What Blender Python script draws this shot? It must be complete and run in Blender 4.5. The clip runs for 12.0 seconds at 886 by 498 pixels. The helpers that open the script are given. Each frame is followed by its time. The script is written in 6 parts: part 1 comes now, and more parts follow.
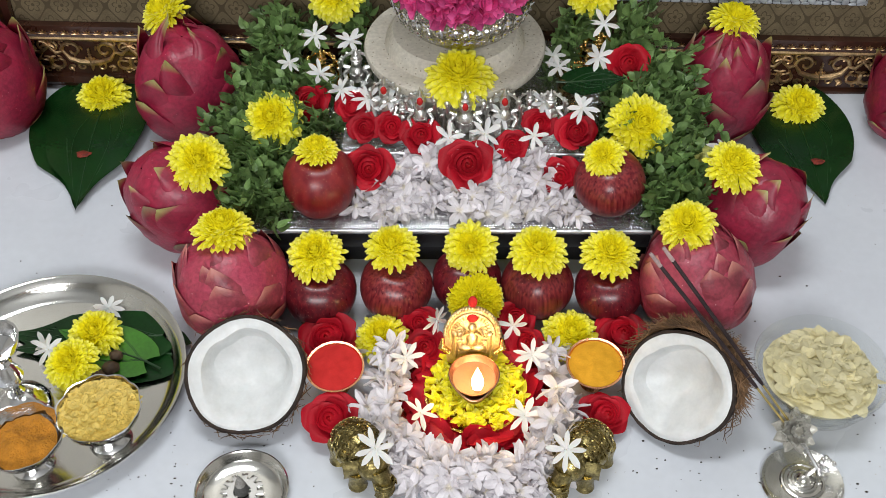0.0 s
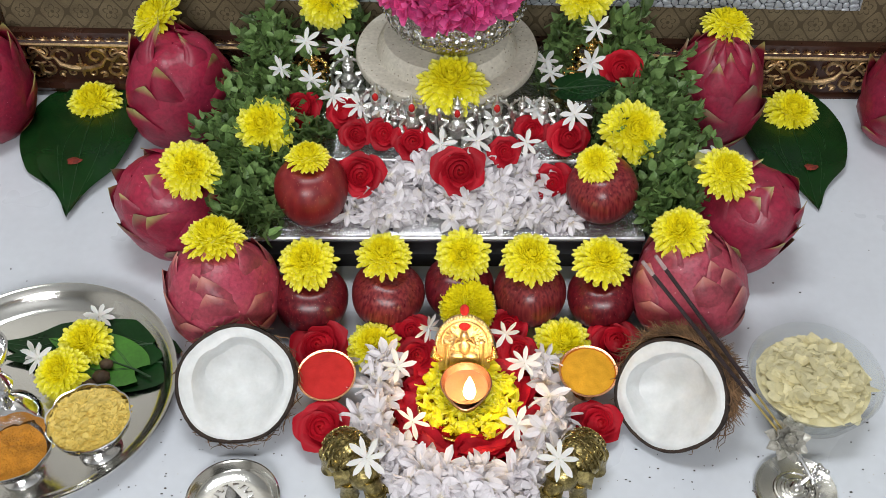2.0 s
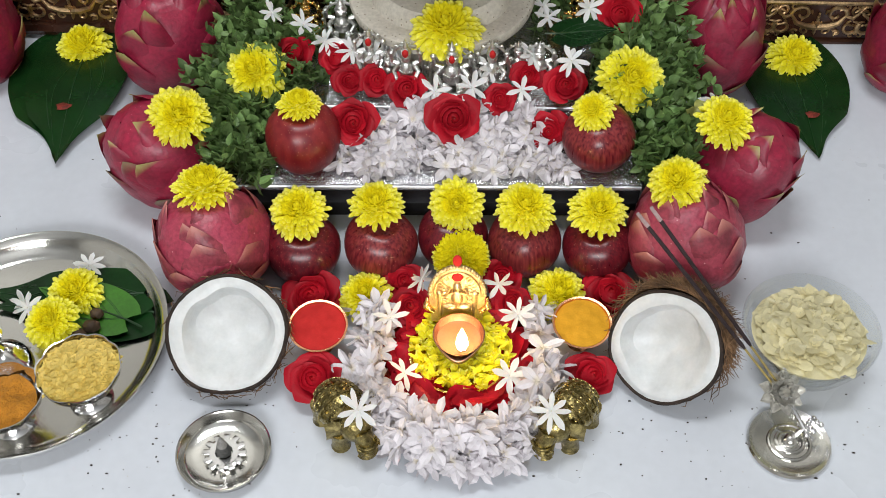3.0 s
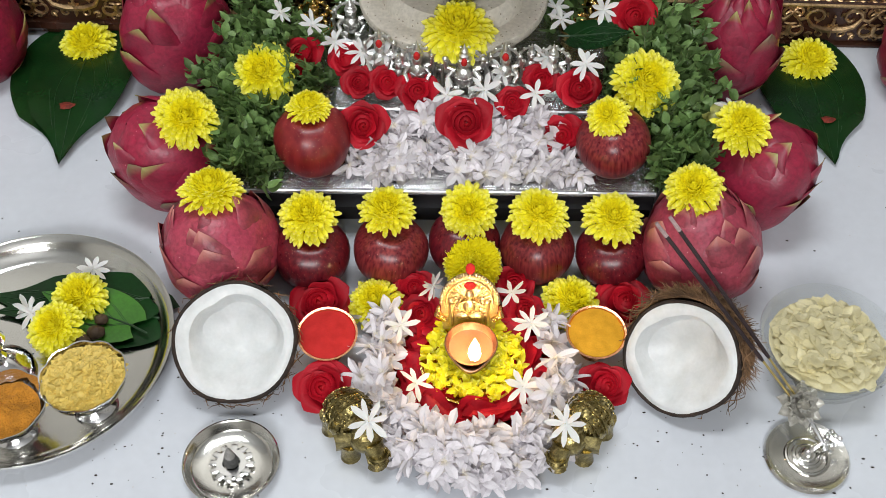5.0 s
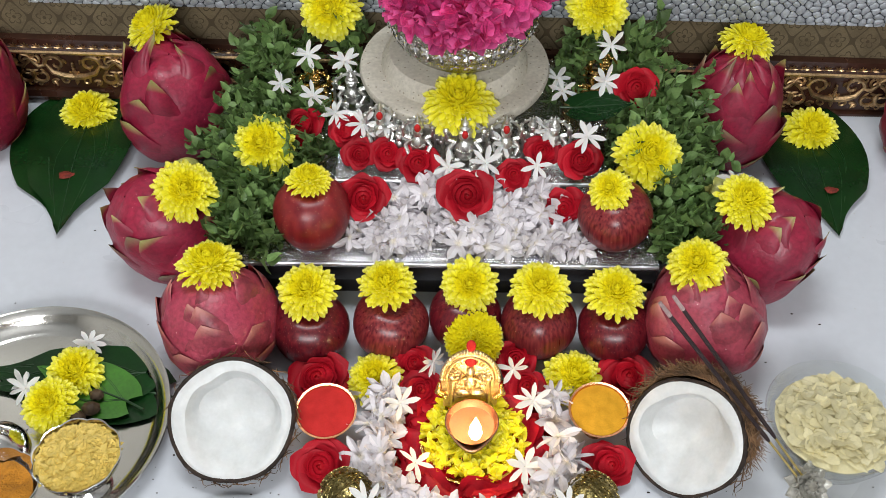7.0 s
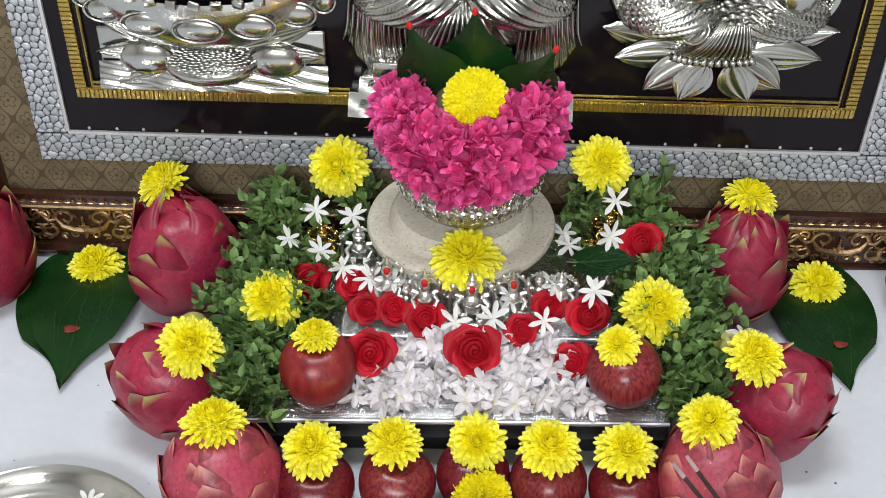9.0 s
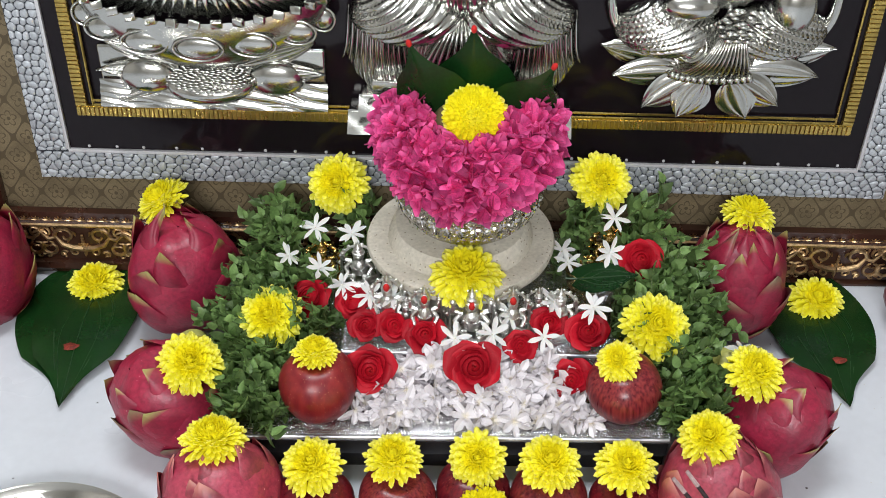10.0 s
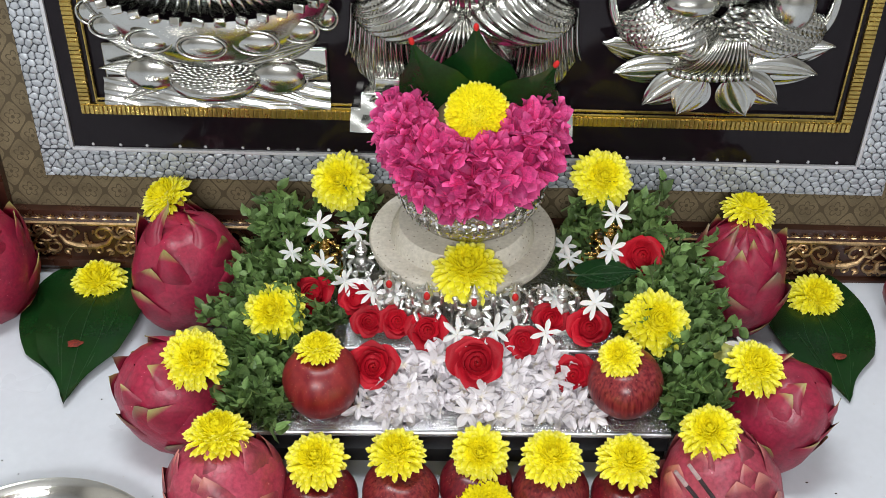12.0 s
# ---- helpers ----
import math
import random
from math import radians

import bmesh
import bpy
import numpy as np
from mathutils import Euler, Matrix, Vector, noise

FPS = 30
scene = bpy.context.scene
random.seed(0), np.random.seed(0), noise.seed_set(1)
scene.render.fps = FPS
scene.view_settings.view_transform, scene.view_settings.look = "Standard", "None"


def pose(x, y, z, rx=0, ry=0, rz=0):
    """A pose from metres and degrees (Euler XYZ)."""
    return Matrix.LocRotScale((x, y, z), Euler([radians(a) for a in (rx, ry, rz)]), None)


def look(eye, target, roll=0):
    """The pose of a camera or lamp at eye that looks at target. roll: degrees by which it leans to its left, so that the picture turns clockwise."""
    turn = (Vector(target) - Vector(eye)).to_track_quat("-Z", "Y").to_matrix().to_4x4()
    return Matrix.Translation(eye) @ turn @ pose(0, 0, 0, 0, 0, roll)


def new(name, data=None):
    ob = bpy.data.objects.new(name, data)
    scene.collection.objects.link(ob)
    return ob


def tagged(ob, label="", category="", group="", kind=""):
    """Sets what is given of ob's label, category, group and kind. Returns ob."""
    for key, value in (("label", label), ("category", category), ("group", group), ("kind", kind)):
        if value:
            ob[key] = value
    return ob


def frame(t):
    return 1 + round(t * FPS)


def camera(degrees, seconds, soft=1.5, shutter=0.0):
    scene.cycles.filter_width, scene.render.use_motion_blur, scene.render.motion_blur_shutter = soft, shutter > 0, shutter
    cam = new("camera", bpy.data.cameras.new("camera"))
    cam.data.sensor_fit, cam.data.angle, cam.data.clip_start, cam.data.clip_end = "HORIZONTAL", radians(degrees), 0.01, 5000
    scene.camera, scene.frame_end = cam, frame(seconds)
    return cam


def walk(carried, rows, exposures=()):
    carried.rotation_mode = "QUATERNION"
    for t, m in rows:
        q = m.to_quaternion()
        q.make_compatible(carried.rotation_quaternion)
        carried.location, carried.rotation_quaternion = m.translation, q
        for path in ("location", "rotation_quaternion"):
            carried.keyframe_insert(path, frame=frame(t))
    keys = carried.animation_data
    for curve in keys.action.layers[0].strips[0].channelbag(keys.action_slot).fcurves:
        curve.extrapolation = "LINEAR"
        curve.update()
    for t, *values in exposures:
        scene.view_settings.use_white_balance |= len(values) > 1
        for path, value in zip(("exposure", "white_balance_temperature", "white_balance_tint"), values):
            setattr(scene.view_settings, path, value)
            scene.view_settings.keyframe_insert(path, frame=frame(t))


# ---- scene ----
cam = camera(43.5, 12.0, soft=0.8)
PATH = [
    (0, (-0.001, 0.002, 0.881), (-0.044, 1.401, -0.548), -0.7),
    (0.5, (0.001, 0.001, 0.882), (-0.036, 1.401, -0.546), -0.5),
    (1, (0.001, 0.003, 0.883), (-0.036, 1.403, -0.545), -0.6),
    (1.5, (-0.001, 0.007, 0.883), (-0.035, 1.409, -0.543), -0.5),
    (2, (0.003, 0.01, 0.882), (-0.033, 1.411, -0.546), -0.6),
    (2.5, (0.008, 0.012, 0.877), (-0.029, 1.393, -0.569), -0.7),
    (2.7, (0.012, 0.018, 0.878), (-0.027, 1.355, -0.609), -0.7),
    (4.3, (0.006, 0.04, 0.874), (-0.025, 1.344, -0.641), -0.1),
    (4.5, (0.002, 0.043, 0.874), (-0.028, 1.352, -0.638), -0.0),
    (5, (-0.004, 0.05, 0.872), (-0.036, 1.361, -0.637), 0.0),
    (5.5, (-0.006, 0.058, 0.871), (-0.039, 1.371, -0.638), -0.0),
    (6, (-0.005, 0.062, 0.871), (-0.037, 1.385, -0.628), 0.0),
    (6.5, (-0.003, 0.07, 0.875), (-0.038, 1.412, -0.607), -0.0),
    (7, (-0.004, 0.076, 0.88), (-0.04, 1.452, -0.57), -0.0),
    (7.2, (-0.004, 0.082, 0.887), (-0.039, 1.475, -0.547), 0.2),
    (9, (-0.009, 0.086, 0.884), (-0.054, 1.64, -0.375), -0.1),
    (9.5, (-0.011, 0.085, 0.883), (-0.055, 1.654, -0.356), -0.1),
    (10, (-0.011, 0.082, 0.883), (-0.052, 1.658, -0.348), -0.1),
    (10.5, (-0.011, 0.08, 0.884), (-0.05, 1.656, -0.346), -0.2),
    (11, (-0.013, 0.078, 0.887), (-0.051, 1.653, -0.346), -0.1),
    (11.5, (-0.018, 0.075, 0.885), (-0.055, 1.652, -0.343), -0.1),
    (12, (-0.015, 0.073, 0.884), (-0.053, 1.65, -0.345), -0.1),
]
walk(cam, [(t, look(eye, target, roll)) for t, eye, target, roll in PATH], exposures=[(0, -0.13), (6.5, -0.10), (9.0, 0.15), (12.0, 0.15)])

# ---- light ----
world = bpy.data.worlds.new("world")
world.use_nodes = True
world.node_tree.nodes["Background"].inputs[0].default_value = (0.75, 0.85, 1.0, 1)
world.node_tree.nodes["Background"].inputs[1].default_value = 0.02
scene.world = world


def area_lamp(name, eye, target, sx, sy, watts, colour):
    data = bpy.data.lights.new(name, "AREA")
    data.shape, data.size, data.size_y, data.energy, data.color = "RECTANGLE", sx, sy, watts, colour
    ob = new(name, data)
    ob.matrix_world = look(eye, target)
    return ob


area_lamp("ceiling_lamp", (-0.25, 0.95, 2.62), (-0.25, 0.95, 0), 1.2, 0.5, 37, (0.95, 0.98, 1.0))
# Unseen broad lamp behind the viewpoint, added to fill surfaces that face forward.
area_lamp("front_fill_lamp", (-0.2, -2.3, 2.05), (0, 1.0, 0.3), 1.6, 0.7, 92, (0.97, 0.98, 1.0))
flame_light = bpy.data.lights.new("flame_light", "POINT")
flame_light.energy, flame_light.color, flame_light.shadow_soft_size = 0.19, (1.0, 0.66, 0.30), 0.006
new("flame_light", flame_light).location = (0.009, 0.634, 0.078)


# ---- materials ----
def mat(name, colour, rough=0.5, metal=0.0, vary=0.15, scale=40.0, fine=400.0, bump=0.15, depth=0.001, second=None,
        island=0.0, objrand=0.0, sss=0.0, coat=0.0, stretch=(1, 1, 1), tip=None, tip_from=0.6, base=None, base_to=0.3, spec=0.5, dots=None, trans=0.0, thin=0.0):
    """A surface with two scales of variation; tip and base tint the ends of petals and leaves along their length."""
    m = bpy.data.materials.new(name)
    m.use_nodes = True
    nt = m.node_tree
    N, L = nt.nodes, nt.links
    p = N["Principled BSDF"]
    co = N.new("ShaderNodeTexCoord")
    mp = N.new("ShaderNodeMapping")
    mp.inputs["Scale"].default_value = stretch
    L.new(co.outputs["Object"], mp.inputs[0])
    n1, n2 = N.new("ShaderNodeTexNoise"), N.new("ShaderNodeTexNoise")
    n1.inputs["Scale"].default_value, n2.inputs["Scale"].default_value = scale, fine
    n1.inputs["Detail"].default_value, n2.inputs["Detail"].default_value = 4, 3
    L.new(mp.outputs[0], n1.inputs["Vector"])
    L.new(mp.outputs[0], n2.inputs["Vector"])

    def mix(fac, a, b, kind="MIX"):
        x = N.new("ShaderNodeMix")
        x.data_type, x.blend_type = "RGBA", kind
        for sock, v in ((x.inputs[0], fac), (x.inputs[6], a), (x.inputs[7], b)):
            if hasattr(v, "is_output"):
                L.new(v, sock)
            elif isinstance(v, tuple):
                sock.default_value = (*v, 1)
            else:
                sock.default_value = v
        return x.outputs[2]

    def ramp(src, lo, hi):
        r = N.new("ShaderNodeMapRange")
        r.inputs[1].default_value, r.inputs[2].default_value = lo, hi
        L.new(src, r.inputs[0])
        return r.outputs[0]

    other = second or tuple(c * (1 - 2.2 * vary) for c in colour)
    c = mix(ramp(n1.outputs[0], 0.35, 0.68), colour, other)
    c = mix(ramp(n2.outputs[0], 0.3, 0.75), c, mix(min(0.6, vary * 1.6), c, (0.0, 0.0, 0.0)), "MIX") if vary > 0 else c
    uv = N.new("ShaderNodeSeparateXYZ")
    L.new(co.outputs["UV"], uv.inputs[0])
    if tip:
        c = mix(ramp(uv.outputs[1], tip_from, 1.0), c, tip)
    if base:
        c = mix(ramp(uv.outputs[1], base_to, 0.0), c, base)
    if dots:
        v = N.new("ShaderNodeTexVoronoi")
        v.inputs["Scale"].default_value = dots[0]
        L.new(co.outputs["Object"], v.inputs["Vector"])
        c = mix(ramp(v.outputs["Distance"], dots[1], dots[1] * 0.55), c, dots[2])
    if island or objrand:
        src = N.new("ShaderNodeNewGeometry").outputs["Random Per Island"] if island else N.new("ShaderNodeObjectInfo").outputs["Random"]
        h = N.new("ShaderNodeHueSaturation")
        amount = island or objrand
        h.inputs["Hue"].default_value = 0.5
        r = N.new("ShaderNodeMapRange")
        r.inputs[3].default_value, r.inputs[4].default_value = 1 - amount, 1 + amount
        L.new(src, r.inputs[0])
        L.new(r.outputs[0], h.inputs["Value"])
        L.new(c, h.inputs["Color"])
        c = h.outputs[0]
    L.new(c, p.inputs["Base Color"])
    rr = N.new("ShaderNodeMapRange")
    rr.inputs[3].default_value, rr.inputs[4].default_value = max(0.02, rough * 0.75), min(1, rough * 1.3)
    L.new(n1.outputs[0], rr.inputs[0])
    L.new(rr.outputs[0], p.inputs["Roughness"])
    p.inputs["Metallic"].default_value = metal
    p.inputs["Specular IOR Level"].default_value = spec
    if sss:
        p.inputs["Subsurface Weight"].default_value = sss
        p.inputs["Subsurface Radius"].default_value = (0.006, 0.003, 0.002)
    if coat:
        p.inputs["Coat Weight"].default_value = coat
        p.inputs["Coat Roughness"].default_value = 0.08
    if trans:
        p.inputs["Transmission Weight"].default_value = trans
    if thin:
        tr, ms = N.new("ShaderNodeBsdfTranslucent"), N.new("ShaderNodeMixShader")
        L.new(c, tr.inputs[0])
        ms.inputs[0].default_value = thin
        L.new(p.outputs[0], ms.inputs[1])
        L.new(tr.outputs[0], ms.inputs[2])
        L.new(ms.outputs[0], N["Material Output"].inputs[0])
    if bump:
        b = N.new("ShaderNodeBump")
        b.inputs["Strength"].default_value, b.inputs["Distance"].default_value = bump, depth
        add = N.new("ShaderNodeMath")
        L.new(n1.outputs[0], add.inputs[0])
        L.new(n2.outputs[0], add.inputs[1])
        L.new(add.outputs[0], b.inputs["Height"])
        L.new(b.outputs[0], p.inputs["Normal"])
    return m


M_FLOOR = mat("white_marble", (0.575, 0.605, 0.65), 0.28, vary=0.03, scale=6, fine=90, bump=0.02, second=(0.54, 0.565, 0.61), dots=(55, 0.055, (0.5, 0.5, 0.5)))
M_WALL = mat("wall_paint", (0.50, 0.48, 0.44), 0.8, vary=0.05, scale=3, fine=200, bump=0.1)
M_CEIL = mat("ceiling_paint", (0.55, 0.55, 0.54), 0.9, vary=0.03, scale=3, fine=150)
M_SILVER = mat("embossed_silver_sheet", (0.80, 0.80, 0.82), 0.2, 1.0, vary=0.06, scale=130, fine=420, bump=0.9, depth=0.003)
M_STEEL = mat("polished_steel", (0.76, 0.75, 0.71), 0.16, 1.0, vary=0.04, scale=12, fine=500, bump=0.03)
M_CHROME = mat("bright_silver", (0.86, 0.86, 0.86), 0.1, 1.0, vary=0.03, scale=60, fine=500, bump=0.12, depth=0.001)
M_DULLSILVER = mat("brushed_silver_edge", (0.66, 0.66, 0.68), 0.42, 1.0, vary=0.1, scale=90, fine=500, bump=0.3)
M_OLD = mat("engraved_silver", (0.72, 0.70, 0.64), 0.24, 1.0, vary=0.15, scale=160, fine=500, bump=1.0, depth=0.003)
M_IDOL = mat("cast_silver", (0.86, 0.86, 0.83), 0.30, 1.0, vary=0.12, scale=230, fine=600, bump=0.3, depth=0.0015)
M_GOLD = mat("polished_gold", (0.95, 0.62, 0.22), 0.2, 1.0, vary=0.1, scale=200, fine=700, bump=0.5, depth=0.002)
M_BRASS = mat("old_brass", (0.50, 0.40, 0.16), 0.27, 1.0, vary=0.3, scale=170, fine=600, bump=0.2, depth=0.002)
M_PALECOPPER = mat("pale_copper", (0.62, 0.36, 0.26), 0.34, 1.0, vary=0.15, scale=60, fine=500, bump=0.1)
M_PALEGOLD = mat("pale_gilt", (0.97, 0.74, 0.40), 0.30, 1.0, vary=0.1, scale=200, fine=700, bump=0.4, depth=0.002)
M_COPPER = mat("copper", (0.86, 0.42, 0.22), 0.25, 1.0, vary=0.1, scale=60, fine=500, bump=0.1)
M_DARKWOOD = mat("dark_plank_edge", (0.022, 0.02, 0.022), 0.35, vary=0.2, scale=30, fine=300, bump=0.1)
M_FRAMEWOOD = mat("dark_brown_moulding", (0.058, 0.021, 0.012), 0.28, vary=0.2, scale=25, fine=300, bump=0.08, coat=0.4)
M_GILT = mat("worn_gilt", (0.86, 0.58, 0.30), 0.36, 0.9, vary=0.25, scale=120, fine=500, bump=0.3)
M_YELLOW = mat("yellow_petal", (0.98, 0.93, 0.05), 0.55, vary=0.02, scale=120, fine=700, bump=0.05, island=0.06, base=(0.97, 0.86, 0.015), base_to=0.3, tip=(0.98, 0.95, 0.24), tip_from=0.7, spec=0.25, thin=0.38)
M_YCORE = mat("yellow_petal_core", (0.98, 0.90, 0.025), 0.55, vary=0.02, scale=120, fine=700, bump=0.05, island=0.06, spec=0.2, thin=0.4)
M_ROSE = mat("red_rose_petal", (0.47, 0.007, 0.020), 0.5, vary=0.12, scale=90, fine=600, bump=0.1, objrand=0.25, base=(0.34, 0.003, 0.008), base_to=0.5, spec=0.2, thin=0.12)
M_ROSELOOSE = mat("loose_red_petal", (0.62, 0.010, 0.028), 0.5, vary=0.1, scale=60, fine=600, bump=0.08, island=0.2, spec=0.25, thin=0.25)
M_PINK = mat("pink_oleander_petal", (0.88, 0.090, 0.34), 0.5, vary=0.16, scale=150, fine=600, bump=0.2, island=0.32, base=(0.66, 0.03, 0.17), base_to=0.4, tip=(0.92, 0.16, 0.44), tip_from=0.7, spec=0.2, thin=0.4)
M_JAS = mat("white_jasmine_petal", (0.84, 0.84, 0.82), 0.5, vary=0.03, scale=150, fine=700, bump=0.05, island=0.06, sss=0.12, spec=0.3, thin=0.3)
M_JASPILE = mat("heaped_jasmine_petal", (0.86, 0.825, 0.85), 0.5, vary=0.04, scale=60, fine=600, bump=0.05, island=0.12, base=(0.80, 0.74, 0.62), base_to=0.3, spec=0.25, thin=0.25)
M_JASTUBE = mat("jasmine_tube", (0.62, 0.56, 0.34), 0.5, vary=0.1)
M_TULSI = mat("small_green_leaf", (0.23, 0.36, 0.12), 0.45, vary=0.15, scale=60, fine=500, bump=0.2, island=0.5, second=(0.11, 0.20, 0.06), thin=0.3)
M_STEM = mat("green_stem", (0.13, 0.19, 0.06), 0.6, vary=0.2)
M_BETEL = mat("glossy_dark_green_leaf", (0.007, 0.040, 0.008), 0.24, vary=0.15, scale=25, fine=300, bump=0.15, second=(0.005, 0.026, 0.006), objrand=0.15, spec=0.3)
M_BETELVEIN = mat("leaf_vein", (0.012, 0.050, 0.012), 0.4, vary=0.1)
M_LIGHTLEAF = mat("fresh_green_leaf", (0.06, 0.22, 0.02), 0.35, vary=0.15, scale=30, fine=300, bump=0.1)
M_LEAFBACK = mat("dry_leaf_underside", (0.16, 0.13, 0.06), 0.5, vary=0.15)
M_APPLE = mat("red_apple_skin", (0.070, 0.0035, 0.009), 0.30, vary=0.14, scale=26, fine=70, bump=0.02, second=(0.16, 0.012, 0.018), stretch=(1.0, 1.0, 0.07), objrand=0.12, dots=(26, 0.12, (0.55, 0.28, 0.19)), spec=0.4)
M_APPLE2 = mat("striped_apple_skin", (0.090, 0.004, 0.010), 0.30, vary=0.12, scale=30, fine=60, bump=0.02, second=(0.25, 0.036, 0.036), stretch=(1.0, 1.0, 0.03), objrand=0.12, dots=(20, 0.09, (0.5, 0.28, 0.2)), spec=0.4)
M_APPLE3 = mat("bright_apple_skin", (0.15, 0.006, 0.012), 0.36, vary=0.12, scale=10, fine=60, bump=0.02, second=(0.25, 0.020, 0.020), stretch=(1.0, 1.0, 0.10), dots=(24, 0.12, (0.65, 0.4, 0.22)))
M_BROWN = mat("brown_stem", (0.08, 0.045, 0.02), 0.7, vary=0.2)
M_DRAGON = mat("pink_fruit_skin", (0.34, 0.016, 0.050), 0.38, vary=0.26, scale=24, fine=220, bump=0.22, depth=0.002, second=(0.25, 0.018, 0.048), objrand=0.12, dots=(120, 0.07, (0.6, 0.25, 0.28)))
M_DRAGONPALE = mat("pale_pink_fruit_skin", (0.40, 0.055, 0.088), 0.42, vary=0.26, scale=30, fine=240, bump=0.28, depth=0.002, second=(0.36, 0.036, 0.075), objrand=0.1, dots=(100, 0.08, (0.62, 0.30, 0.30)))
M_SCALE = mat("fruit_scale", (0.35, 0.018, 0.055), 0.45, vary=0.18, scale=40, fine=300, bump=0.3, tip=(0.36, 0.37, 0.12), tip_from=0.74)
M_SCALEPALE = mat("pale_fruit_scale", (0.40, 0.058, 0.088), 0.42, vary=0.24, scale=40, fine=300, bump=0.4, tip=(0.50, 0.20, 0.16), tip_from=0.72)
M_SCALEDARK = mat("dark_tipped_scale", (0.32, 0.017, 0.050), 0.45, vary=0.18, scale=40, fine=300, bump=0.3, tip=(0.20, 0.17, 0.09), tip_from=0.6)
M_GUAVA = mat("pale_green_skin", (0.50, 0.50, 0.14), 0.45, vary=0.15, scale=30, fine=300, bump=0.15)
M_COCOWHITE = mat("coconut_flesh", (0.65, 0.66, 0.655), 0.45, vary=0.04, scale=50, fine=300, bump=0.15, second=(0.55, 0.56, 0.55), sss=0.05)
M_HUSK = mat("coconut_shell", (0.045, 0.024, 0.014), 0.75, vary=0.3, scale=60, fine=400, bump=0.8, depth=0.003)
M_FIBRE = mat("coir_fibre", (0.27, 0.145, 0.065), 0.8, vary=0.3, scale=60, island=0.45)
M_DAB = mat("dried_vermilion", (0.30, 0.030, 0.012), 0.7, vary=0.3, scale=300, fine=900, bump=0.3)
M_PALESILVER = mat("pale_filigree_silver", (0.88, 0.86, 0.80), 0.42, 0.65, vary=0.1, scale=200, fine=700, bump=0.4)
M_KUMKUM = mat("red_powder", (0.52, 0.010, 0.008), 0.9, vary=0.08, scale=80, fine=900, bump=0.25)
M_TURMERIC = mat("turmeric_powder", (0.66, 0.32, 0.006), 0.9, vary=0.08, scale=80, fine=900, bump=0.3)
M_OCHRE = mat("clumped_turmeric", (0.56, 0.22, 0.010), 0.9, vary=0.15, scale=70, fine=500, bump=0.8, depth=0.003)
M_RICE = mat("yellow_rice_flake", (0.80, 0.60, 0.14), 0.5, vary=0.05, scale=100, fine=600, bump=0.1, island=0.15, thin=0.25)
M_FLAKE = mat("cream_rice_flake", (0.83, 0.765, 0.48), 0.4, vary=0.06, scale=100, fine=600, bump=0.1, island=0.16, thin=0.4)
M_CONE = mat("grey_ash_cone", (0.10, 0.10, 0.095), 0.9, vary=0.25, scale=120, fine=600, bump=0.3)
M_CONEASH = mat("pale_cone_ash", (0.36, 0.35, 0.33), 0.9, vary=0.2, scale=200, fine=800, bump=0.4)
M_STICK = mat("incense_stick", (0.028, 0.012, 0.014), 0.8, vary=0.2, fine=900, bump=0.3)
M_ASH = mat("incense_ash", (0.42, 0.30, 0.29), 0.9, vary=0.15)
M_BAMBOO = mat("bamboo_stick", (0.50, 0.38, 0.12), 0.6, vary=0.15)
M_STONE = mat("grey_stone_plate", (0.68, 0.64, 0.55), 0.6, vary=0.14, scale=22, fine=260, bump=0.2, second=(0.54, 0.50, 0.42), dots=(170, 0.20, (0.24, 0.20, 0.15)))
M_BLACK = mat("black_gloss_panel", (0.010, 0.007, 0.009), 0.07, vary=0.1, scale=10, fine=100, bump=0.0, spec=0.2)
M_PEBBLE = mat("silver_grey_pebble_relief", (0.50, 0.53, 0.565), 0.36, 0.25, vary=0.12, scale=60, fine=400, bump=0.2, island=0.16)
M_PEBBLEBACK = mat("dark_grey_relief_ground", (0.05, 0.055, 0.065), 0.4, 0.3, vary=0.1)
M_LINE = mat("grey_fillet", (0.60, 0.60, 0.62), 0.35, 0.2, vary=0.05)

M_GLASS = bpy.data.materials.new("clear_glass")
M_GLASS.use_nodes = True
gn = M_GLASS.node_tree
gt, gg, gm, gl = gn.nodes.new("ShaderNodeBsdfTransparent"), gn.nodes.new("ShaderNodeBsdfGlossy"), gn.nodes.new("ShaderNodeMixShader"), gn.nodes.new("ShaderNodeLayerWeight")
gt.inputs[0].default_value = (0.975, 0.985, 0.98, 1)
gg.inputs["Roughness"].default_value = 0.03
gl.inputs[0].default_value = 0.12
gn.links.new(gl.outputs["Facing"], gm.inputs[0])
gn.links.new(gt.outputs[0], gm.inputs[1])
gn.links.new(gg.outputs[0], gm.inputs[2])
gn.links.new(gm.outputs[0], gn.nodes["Material Output"].inputs[0])

flame_m = bpy.data.materials.new("flame")
flame_m.use_nodes = True
fe = flame_m.node_tree.nodes["Principled BSDF"]
fe.inputs["Emission Color"].default_value = (1.0, 0.72, 0.32, 1)
fe.inputs["Emission Strength"].default_value = 34.0
M_FLAME = flame_m


